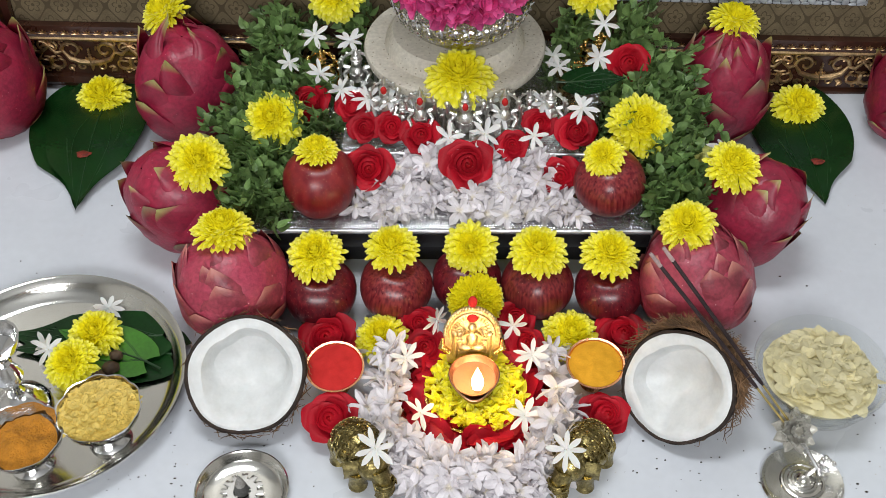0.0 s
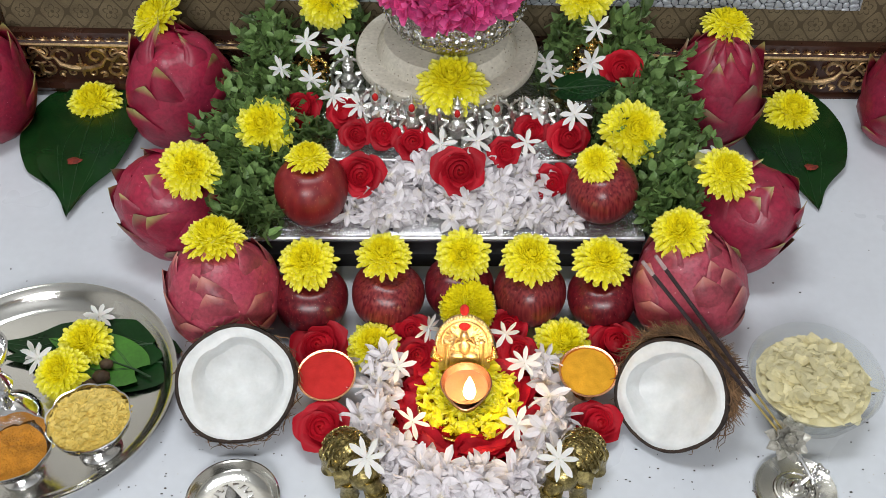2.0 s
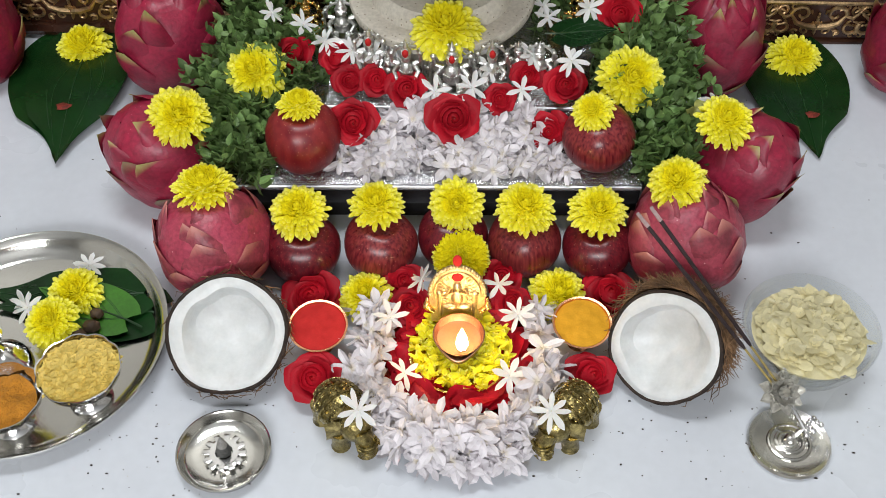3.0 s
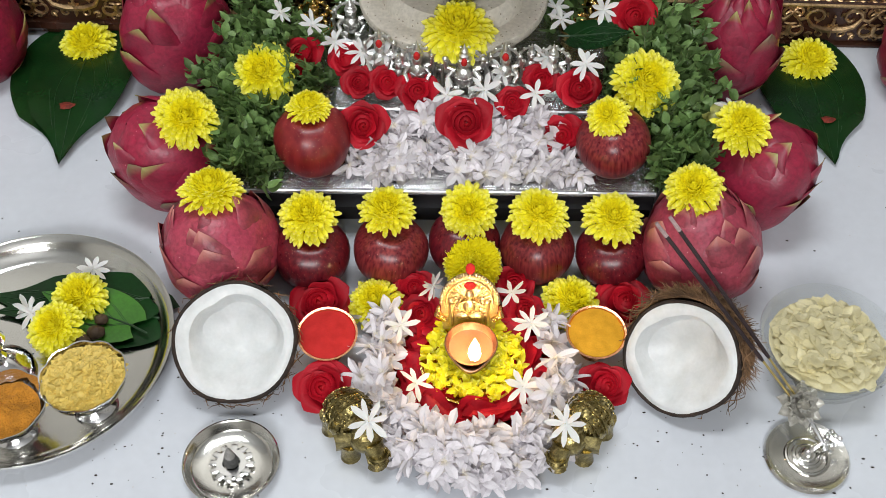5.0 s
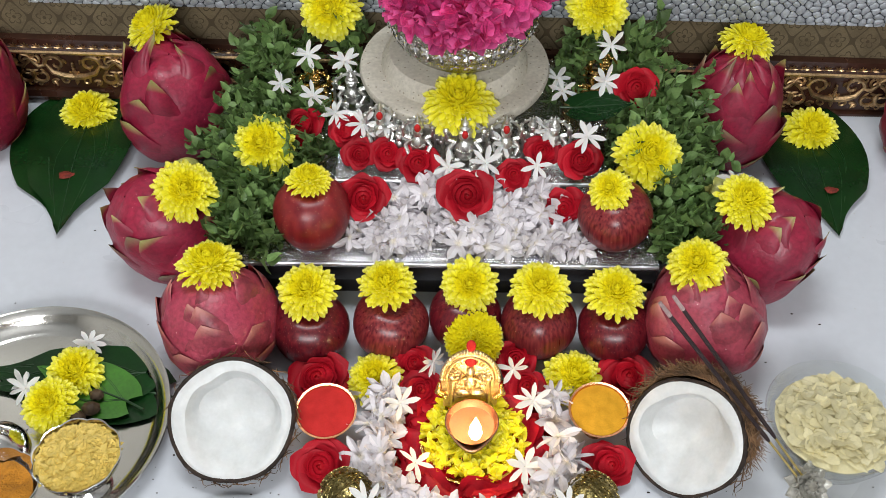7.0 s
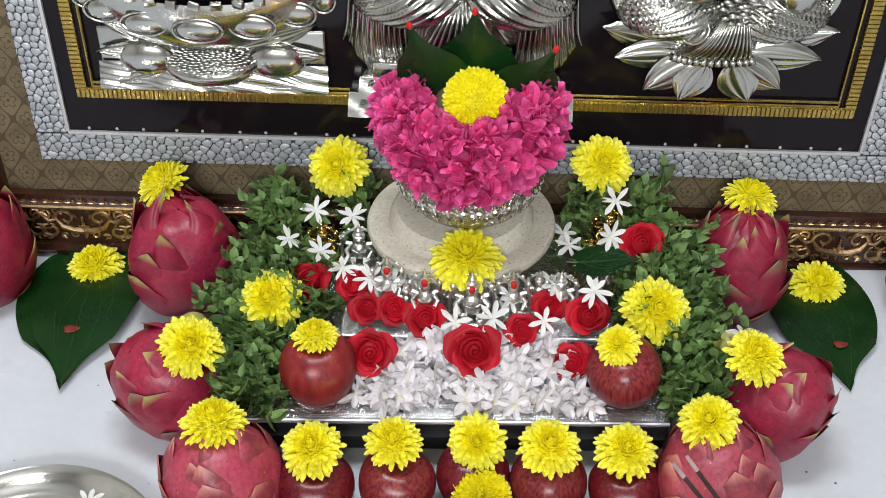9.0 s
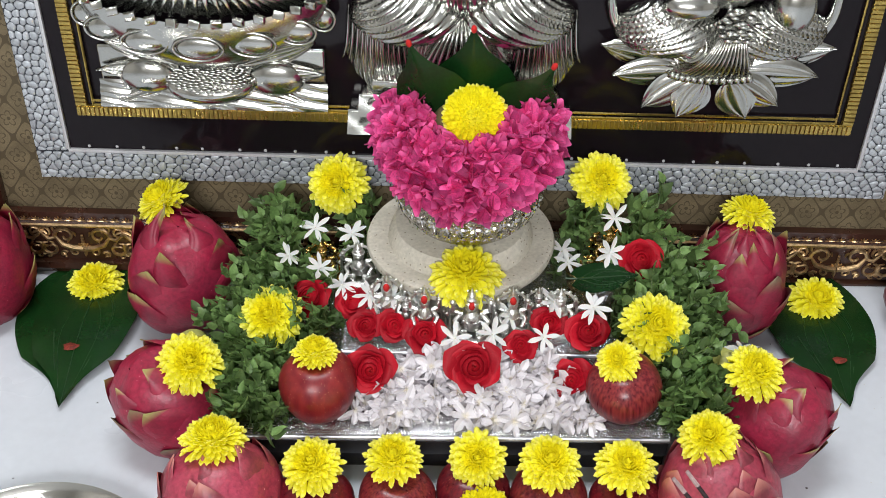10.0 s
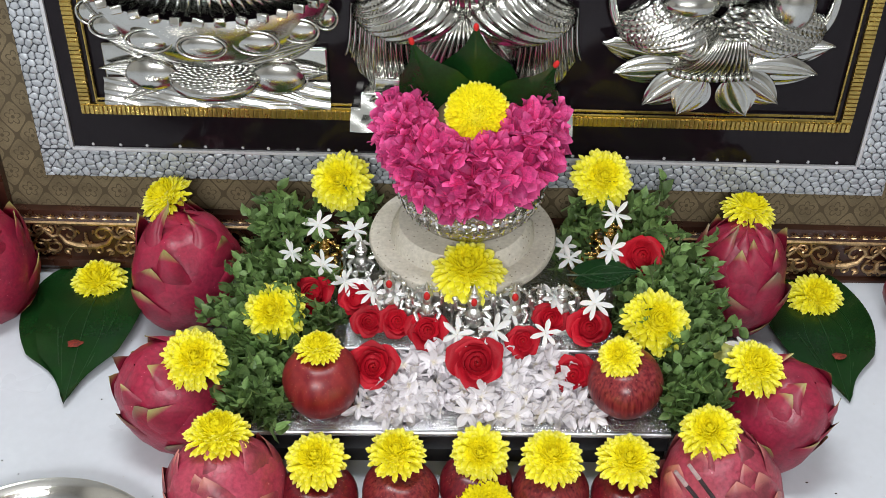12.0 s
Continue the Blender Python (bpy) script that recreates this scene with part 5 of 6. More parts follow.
    mb.grid(lambda a, b: (-0.126 + 0.244 * a, -0.052 + 0.020 * b - 0.0012 * math.sin(30 * a + 5 * b), 0.240 + 0.019 * b), 60, 6, F)
    mb.grid(lambda a, b: (-0.114 + 0.220 * a, -0.046 + 0.018 * b - 0.0012 * math.sin(26 * a + 4 * b), 0.259 + 0.017 * b), 60, 6, F)
    for s in (-1, 1):
        for k, (dx, dz) in enumerate(((0.104, 0.262), (0.092, 0.268), (0.080, 0.274))):
            mb.tube([(-0.004 + s * (dx + (0.0075 - 0.0005 * j) * math.cos(0.75 * j)), -0.034, dz + (0.0075 - 0.0005 * j) * math.sin(0.75 * j)) for j in range(14)], 0.0022, 6, F)
        for i in range(12):
            x = -0.004 + s * (0.058 + i * 0.0056)
            drape(mb, F, [(x, 0.372), (x + s * 0.003, 0.330), (x + s * (0.001 * i - 0.002), 0.288 + 0.002 * i)], 0.0062, 1, 0.0012, 0.020 - 0.0008 * i)
        fold_surface(mb, -0.004 + s * 0.088, 0.322, 0.036, 0.052, 0.012, 8, 0.0016, F, 0.05)
        fold_surface(mb, -0.004 + s * 0.058, 0.366, 0.062, 0.036, 0.050, 9, 0.0026, F, s * 0.8)
    fold_surface(mb, -0.004, 0.326, 0.060, 0.040, 0.024, 9, 0.003, F, 0.1)
    for i in range(11):
        a = radians(-50 + 100 * i / 10)
        drape(mb, F, [(-0.004 + 0.014 * math.sin(a), 0.366), (-0.004 + 0.040 * math.sin(a), 0.332), (-0.004 + 0.058 * math.sin(a), 0.298 + 0.010 * (1 - math.cos(a)))], 0.011, 1, 0.002, 0.036)
    fold_surface(mb, -0.004, 0.415, 0.060, 0.050, 0.045, 6, 0.003, F)
    mb.ball((-0.004, -0.022, 0.485), (0.030, 0.026, 0.036), 20, 14, F)
    solo("silver_relief", mb, M_MIRROR, "shiny silver relief on a stepped block", "relief", "silver reliefs in the frame", angle=110)
    # an open lotus with a pleated apron
    mb = MB()
    F = FRAME @ pose(0.268, 0, 0.312) @ Matrix.Diagonal((0.88, 1, 0.84, 1)) @ pose(-0.272, 0, -0.300)
    for a, ln, wd, x, z, dy in ((-58, 0.086, 0.046, 0.226, 0.318, 0.003), (-76, 0.098, 0.044, 0.226, 0.306, 0.007), (-94, 0.080, 0.042, 0.228, 0.296, 0.011), (-126, 0.070, 0.046, 0.244, 0.288, 0.015),
                                (-152, 0.056, 0.050, 0.258, 0.284, 0.018), (152, 0.056, 0.052, 0.292, 0.284, 0.018), (122, 0.066, 0.046, 0.300, 0.288, 0.015),
                                (92, 0.086, 0.044, 0.312, 0.298, 0.011), (76, 0.104, 0.046, 0.312, 0.308, 0.007), (56, 0.092, 0.046, 0.316, 0.320, 0.003)):
        leaf_plate(mb, F, x, z, a, ln, wd, dy)
    fold_surface(mb, 0.272, 0.318, 0.052, 0.040, 0.030, 9, 0.003, F, 0.1)
    for i in range(13):
        a = radians(-58 + 104 * i / 12)
        drape(mb, F, [(0.286 + 0.012 * math.sin(a), 0.366), (0.278 + 0.034 * math.sin(a), 0.326), (0.270 + 0.056 * math.sin(a), 0.290 + 0.014 * (1 - math.cos(a)))], 0.010, 1, 0.0018, 0.040)
        x, z = 0.270 + 0.058 * math.sin(a), 0.285 + 0.014 * (1 - math.cos(a))
        mb.tube([(x, -0.024, z + 0.009), (x + 0.003 * math.sin(a), -0.027, z)], [0.0044, 0.0052], 8, F)
    for s in (-1, 1):
        fold_surface(mb, 0.272 + s * 0.062, 0.352, 0.066, 0.040, 0.040, 10, 0.0026, F, s * 1.0)
        drape(mb, F, [(0.272 + s * 0.040, 0.300), (0.272 + s * 0.092, 0.318), (0.272 + s * 0.128, 0.362), (0.272 + s * 0.134, 0.415)], 0.016, 2, 0.0016, 0.012)
    drape(mb, F, [(0.214, 0.330), (0.236, 0.322), (0.252, 0.340), (0.244, 0.362)], 0.022, 3, 0.003, 0.036)
    mb.ball((0.349, -0.026, 0.392), (0.026, 0.018, 0.036), 24, 14, F)
    mb.ball((0.228, -0.030, 0.392), (0.034, 0.016, 0.018), 24, 12, F)
    for j in range(26):
        q = math.pi * (0.95 + 1.1 * j / 25)
        mb.ball((0.228 + 0.044 * math.cos(q), -0.036, 0.392 + 0.026 * math.sin(q)), (0.0030, 0.0030, 0.0030), 7, 5, F)
    for j in range(34):
        mb.ball((0.268 + rnd.uniform(-0.012, 0.060), -0.044, 0.366 + rnd.uniform(-0.012, 0.030)), (0.006, 0.004, 0.003), 7, 5, F)
    fold_surface(mb, 0.268, 0.425, 0.055, 0.045, 0.040, 6, 0.003, F)
    mb.ball((0.268, -0.022, 0.485), (0.028, 0.024, 0.034), 20, 14, F)
    solo("silver_relief", mb, M_MIRROR, "shiny silver relief on an open lotus", "relief", "silver reliefs in the frame", angle=110)


M_MIRROR = mat("mirror_silver", (0.54, 0.54, 0.505), 0.19, 1.0, vary=0.02, scale=45, fine=160, bump=0.05, depth=0.002)
reliefs()


# ---- lamp tray ----
LX, LY = 0.009, 0.652


def lamp_set():
    tray = thing("lamp_tray", pose(LX, LY, 0), "round copper-rimmed tray under the oil lamp", "tray")
    part("dish", MB().lathe([(0.001, 0.0), (0.070, 0.0), (0.077, 0.010), (0.0785, 0.0135), (0.0765, 0.0145), (0.068, 0.006), (0.001, 0.005)], 64), M_COPPER, tray)
    cup = thing("petal_bowl", pose(LX - 0.001, LY - 0.002, 0.0055), "small gold bowl heaped with yellow petals", "bowl")
    part("dish", MB().lathe([(0.001, 0.0), (0.034, 0.0), (0.046, 0.012), (0.0485, 0.017), (0.0465, 0.0175), (0.036, 0.008), (0.001, 0.007)], 56), M_GOLD, cup)
    part("stand", MB().lathe([(0.001, 0.007), (0.020, 0.007), (0.018, 0.014), (0.012, 0.022), (0.001, 0.022)], 28), M_GOLD, cup)
    rnd = random.Random(31)
    red = MB()
    for i in range(120):
        t = rnd.uniform(0, 2 * math.pi)
        r = rnd.uniform(0.050, 0.060)
        m = pose(LX + r * math.cos(t), LY + r * math.sin(t), rnd.uniform(0.012, 0.022), 0, 0, math.degrees(t) + rnd.choice((90, -90)) + rnd.uniform(-25, 25)) @ pose(-0.013, 0, 0, rnd.uniform(-50, 50), rnd.uniform(-20, 10), 0)
        petal(red, 0.030 * rnd.uniform(0.8, 1.2), 0.024 * rnd.uniform(0.8, 1.2), m, curl=rnd.uniform(-0.25, 0.1), cup=rnd.uniform(-0.3, 0.15), tip=0.6, nl=6, nw=6, neck=0.5)
    solo("rose_petals", red, M_ROSELOOSE, "loose red rose petals heaped round the tray", "petals", kind="stuff")
    yel = MB()
    for i in range(520):
        t = rnd.uniform(0, 2 * math.pi)
        r = rnd.uniform(0.016, 0.047)
        m = pose(LX + r * math.cos(t), LY - 0.002 + r * math.sin(t), 0.026 + 0.008 * rnd.random(), rnd.uniform(-50, 50), rnd.uniform(-40, 20), rnd.uniform(0, 360)) @ pose(-0.006, 0, 0)
        petal(yel, 0.013 * rnd.uniform(0.7, 1.2), 0.0055 * rnd.uniform(0.8, 1.3), m, curl=rnd.uniform(-0.3, 0.3), cup=0.3, tip=0.6, nl=4, nw=2, neck=0.5)
    solo("yellow_petals", yel, M_YELLOW, "loose yellow flower petals heaped round the lamp", "petals", kind="stuff")
    lamp = thing("oil_lamp", pose(LX - 0.002, LY, 0.0275), "small lit copper oil lamp with an arched gold back", "oil lamp")

    def spout(a, b):
        prof = [(0.001, 0.0), (0.012, 0.0), (0.018, 0.006), (0.0225, 0.014), (0.0245, 0.021), (0.0235, 0.0215), (0.021, 0.015), (0.014, 0.008), (0.001, 0.007)]
        r, z = prof[min(8, int(round(b * 8)))]
        t = 2 * math.pi * a
        d = max(0.0, -math.sin(t)) ** 6 * 0.008 * (r / 0.024)
        return (r * math.cos(t), r * math.sin(t) - d, z)
    part("oil_cup", MB().grid(spout, 48, 8, wrap=True), M_PALECOPPER, lamp, "polished copper cup")
    part("oil", MB().lathe([(0.001, 0.0145), (0.0205, 0.0145)], 28), M_OIL, lamp, "amber oil")
    part("wick", MB().tube([(0.0, -0.004, 0.015), (0.002, -0.014, 0.019), (0.003, -0.019, 0.024)], 0.0014, 6), M_JASTUBE, lamp)
    part("flame", MB().lathe([(0.0012, 0.0), (0.0046, 0.003), (0.0060, 0.009), (0.0050, 0.016), (0.0030, 0.023), (0.0004, 0.031)], 16, pose(0.003, -0.019, 0.023)), M_FLAME, lamp)
    R = 0.0255
    pl = MB()
    outline = [(-R * 0.9, 0.0)] + [(R * math.cos(q), 0.030 + 0.030 * math.sin(q) + (0.008 if abs(q - math.pi / 2) < 0.1 else 0)) for q in [math.pi - math.pi * i / 20 for i in range(21)]] + [(R * 0.9, 0.0)]
    n = len(outline)
    pl.add([(x, -0.0012, z) for x, z in outline] + [(x, 0.0012, z) for x, z in outline],
           [tuple(range(n)), tuple(range(2 * n - 1, n - 1, -1))] + [(i, n + i, n + (i + 1) % n, (i + 1) % n) for i in range(n)])
    arch = part("arched_back", pl, M_PALEGOLD, lamp, "gold embossed arched back plate", m=sized(pose(-0.002, 0.029, 0.004, -16, 0, 0), 1.06), smooth=False)
    rim = MB()
    for i in range(29):
        q = math.pi * i / 28
        rim.ball((R * 0.97 * math.cos(q), -0.002, 0.030 + 0.029 * math.sin(q)), (0.0021, 0.0021, 0.0021), 8, 5)
    rim.tube([(R * 0.80 * math.cos(q), -0.002, 0.030 + 0.023 * math.sin(q)) for q in [math.pi * i / 20 for i in range(21)]], 0.0012, 6)
    part("beaded_rim", rim, M_PALEGOLD, arch)
    rel = MB()
    for sg in (-1, 1):
        rel.tube([(sg * R * 0.62, -0.0022, 0.006), (sg * R * 0.62, -0.0022, 0.030)], 0.0022, 8)
        rel.ball((sg * R * 0.62, -0.0024, 0.032), (0.0034, 0.003, 0.0026), 10, 6)
        rel.tube([(sg * 0.003, -0.003, 0.034), (sg * 0.010, -0.0035, 0.030), (sg * 0.007, -0.004, 0.038)], [0.002, 0.0018, 0.0014], 6)
        rel.ball((sg * 0.006, -0.003, 0.017), (0.0068, 0.003, 0.0036), 12, 8)
        for i in range(5):
            rel.tube([(sg * (0.011 + 0.0028 * math.cos(k * 0.8)) , -0.0022, 0.022 + 0.0062 * i * 0.6 + 0.0026 * math.sin(k * 0.8)) for k in range(7)], 0.0007, 5)
    rel.ball((0, -0.003, 0.027), (0.0055, 0.003, 0.0085), 12, 8).ball((0, -0.0035, 0.039), (0.004, 0.003, 0.0045), 10, 8)
    for i in range(17):
        q = math.pi * (0.06 + 0.88 * i / 16)
        rel.tube([(R * 0.60 * math.cos(q), -0.002, 0.030 + 0.018 * math.sin(q)), (R * 0.76 * math.cos(q), -0.002, 0.030 + 0.0225 * math.sin(q))], 0.0009, 5)
    part("embossing", rel, M_PALEGOLD, arch)
    for z, s in ((0.0665, 0.0042), (0.049, 0.0050), (0.027, 0.0052)):
        part("red_dab", MB().ball((0, -0.003, z), (s, 0.002, s * (1.4 if z > 0.06 else 0.85)), 12, 8), M_KUMKUM, arch, "red powder dab")
    for s in (-1, 1):
        part("side_finial", MB().tube([(s * 0.021, -0.002, 0.012), (s * 0.028, -0.003, 0.018), (s * 0.027, -0.003, 0.027)], [0.003, 0.0035, 0.001], 8), M_GOLD, arch)


M_OIL = mat("lamp_oil", (0.42, 0.20, 0.09), 0.06, vary=0.05, bump=0.0)
lamp_set()


# ---- powder cups ----
def powder_cup(x, y, powder, label, tiltx):
    c = thing("powder_cup", pose(x, y, 0.002, tiltx, 0, 0), label, "cup", "powder cups")
    part("cup", MB().lathe([(0.001, 0.0), (0.012, 0.0), (0.013, 0.003), (0.008, 0.010), (0.014, 0.018), (0.024, 0.029), (0.0275, 0.036), (0.0285, 0.0375), (0.0265, 0.0372), (0.022, 0.029), (0.001, 0.026)], 44), M_COPPER, c, "thin copper cup")
    top = MB()

    def fn(a, b):
        t = 2 * math.pi * a
        r = 0.0262 * b
        return (r * math.cos(t), r * math.sin(t), 0.0355 + 0.002 * (1 - b * b) + 0.0012 * noise.noise(Vector((r * math.cos(t) * 160, r * math.sin(t) * 160, x * 50))))
    top.grid(fn, 40, 12, wrap=True)
    part("powder", top, powder, c)


powder_cup(-0.127, 0.672, M_KUMKUM, "small copper cup full of red vermilion powder", 8)
powder_cup(0.124, 0.680, M_TURMERIC, "small copper cup full of yellow turmeric powder", 8)


# ---- brass elephants ----
def elephant(m):
    mb = MB()
    mb.ball((0, 0.012, 0.040), (0.028, 0.035, 0.029), 30, 20, m)
    mb.ball((0, -0.022, 0.046), (0.020, 0.019, 0.022), 22, 14, m)
    mb.tube([(0, -0.034, 0.048), (0, -0.044, 0.036), (0, -0.046, 0.022), (0.002, -0.042, 0.010), (0.004, -0.034, 0.006)], [0.012, 0.0105, 0.009, 0.0075, 0.006], 14, m)
    for k in range(7):
        mb.tube([(0.0115 * math.cos(q), -0.0445 + 0.0008 * k * (k - 3) * 0.2 + 0.0112 * math.sin(q), 0.040 - 0.0045 * k) for q in [math.pi + math.pi * j / 8 for j in range(9)]], 0.0012, 5, m)
    for x in (-0.015, 0.015):
        for y in (-0.012, 0.030):
            mb.tube([(x, y, 0.034), (x * 1.05, y, 0.016), (x * 1.1, y, 0.003), (x * 1.1, y, 0.0)], [0.013, 0.0105, 0.0105, 0.0115], 14, m)
        sg = 1 if x > 0 else -1
        mb.grid(lambda a, b, sg=sg: (sg * (0.017 + 0.016 * a ** 0.8), -0.018 + 0.010 * a - 0.004 * math.sin(3 * b), 0.064 - 0.036 * b - 0.004 * a * a + 0.004 * math.sin(6 * b) * a), 6, 8, m)
        mb.tube([(sg * 0.008, -0.036, 0.040), (sg * 0.012, -0.048, 0.034), (sg * 0.010, -0.055, 0.038)], [0.003, 0.0025, 0.001], 8, m)
    for k in range(13):
        y = -0.016 + k * 0.0045
        w = math.sqrt(max(0.02, 1 - ((y - 0.012) / 0.034) ** 2))
        if k % 3 == 0:
            mb.tube([(0.029 * w * math.cos(q), y, 0.040 + 0.030 * w * math.sin(q)) for q in [math.pi * j / 14 for j in range(15)]], 0.0014, 5, m)
    for ky in range(9):
        for kq in range(9):
            p, q = -0.80 + 0.2 * ky, 0.35 + 0.305 * kq
            w = math.sqrt(1 - p * p * 0.9)
            c = Vector((0.0282 * w * math.cos(q), 0.012 + 0.035 * p, 0.040 + 0.0292 * w * math.sin(q)))
            n = (c - Vector((0, 0.012, 0.040))).normalized()
            a = n.orthogonal().normalized()
            b = n.cross(a)
            r = 0.0032 * (0.55 + 0.45 * w)
            mb.tube([c + n * 0.0004 + (a * math.cos(0.8 * j) + b * math.sin(0.8 * j)) * r * (1 - 0.085 * j) for j in range(9)], 0.0009, 5, m)
    mb.lathe([(0.012, 0.0), (0.011, 0.003), (0.005, 0.006), (0.001, 0.008)], 14, m @ pose(0, -0.018, 0.068))
    return solo("brass_elephant", mb, M_BRASS, "small antique brass elephant figure with carved cloth", "figurine", "brass elephants")


elephant(pose(-0.094, 0.576, 0.0, 0, 0, 36) @ Matrix.Diagonal((0.80, 0.80, 0.70, 1)))
elephant(pose(0.104, 0.578, 0.0, 0, 0, -36) @ Matrix.Diagonal((0.80, 0.80, 0.70, 1)))


# ---- halved coconuts ----
def coconut(m, r, seed, hair, label):
    rnd = random.Random(seed)
    c = thing("coconut_half", m, label, "coconut", "halved coconuts")

    def rim(t):
        return 1 + 0.02 * math.sin(2 * t + seed) + 0.012 * math.sin(5 * t)

    def hollow(t):
        return 0.74 + 0.09 * noise.noise(Vector((1.6 * math.cos(t), 1.6 * math.sin(t), seed * 3.7))) + 0.035 * abs(math.sin(2.5 * t + seed))

    def shell(a, b):
        t, q = 2 * math.pi * a, b * math.pi / 2
        k = rim(t) * (1 + 0.02 * noise.noise(Vector((math.cos(t) * 4, math.sin(t) * 4, b * 4 + seed))))
        return (r * k * math.cos(q) * math.cos(t), r * k * math.cos(q) * math.sin(t), -r * 1.0 * math.sin(q) + 0.002 * noise.noise(Vector((t * 3, seed, 0))) * (1 - b))
    part("shell", MB().grid(shell, 56, 14, wrap=True), M_HUSK, c, "rough dark brown shell")

    def lip(a, b):
        t = 2 * math.pi * a
        k = r * rim(t) * (1.0 - 0.066 * b + 0.016 * (1 - b) * noise.noise(Vector((math.cos(t) * 9, math.sin(t) * 9, seed))))
        return (k * math.cos(t), k * math.sin(t), 0.0016 * math.sin(math.pi * b) + 0.0012 * noise.noise(Vector((t * 5, seed, b))))
    part("shell_rim", MB().grid(lip, 64, 4, wrap=True), M_HUSK, c)

    def meat(a, b):
        t = 2 * math.pi * a
        ro, ri = 0.940 * rim(t), hollow(t)
        if b < 0.3:
            k, z = ro + (ri - ro) * b / 0.3, 0.0004 + 0.0012 * math.sin(math.pi * b / 0.3) + 0.0006 * noise.noise(Vector((t * 6, b * 9, seed)))
        else:
            q = (b - 0.3) / 0.7
            wall = 0.12 + 0.42 * max(0.0, 0.35 - math.sin(t)) / 1.35
            k, z = ri * (1 - wall * min(1, q / 0.2) - (1 - wall) * max(0, (q - 0.2) / 0.8)), -0.46 * r * (min(1, q / 0.2) * 0.62 + 0.38 * math.sin(max(0, (q - 0.2) / 0.8) * math.pi / 2))
        return (r * k * math.cos(t), r * k * math.sin(t), z)
    part("flesh", MB().grid(meat, 64, 24, wrap=True), M_COCOWHITE, c, "thick white coconut flesh", angle=30)
    f = MB()
    for _ in range(hair):
        t = rnd.gauss(math.radians(35 if hair > 900 else 280), 0.60 if hair > 900 else 1.6)
        q = rnd.uniform(0.03, 1.25)
        p = Vector((r * math.cos(q) * math.cos(t), r * math.cos(q) * math.sin(t), -r * math.sin(q)))
        n = p.normalized()
        side = Vector((-math.sin(t), math.cos(t), rnd.uniform(-0.5, 0.9))).normalized() * rnd.choice((-1, 1))
        ln = rnd.uniform(0.010, 0.028) if hair > 900 else rnd.uniform(0.006, 0.016)
        pts = [p + side * ln * k / 4 + n * (0.0008 + ln * rnd.uniform(0.05, 0.5) * (k / 4) ** 1.3) for k in range(5)]
        f.tube(pts, [0.0006, 0.0006, 0.0005, 0.0004, 0.0002], 3)
    part("fibre", f, M_FIBRE, c, "loose brown coir")


coconut(pose(-0.209, 0.645, 0.052, 38, -2, 0), 0.0570, 1, 330, "half coconut with white flesh facing up on the floor")
coconut(pose(0.196, 0.637, 0.052, 38, -40, 0), 0.0545, 2, 4200, "half coconut with hairy brown husk and white flesh")


# ---- steel plate with its cups ----
TX, TY = -0.412, 0.663


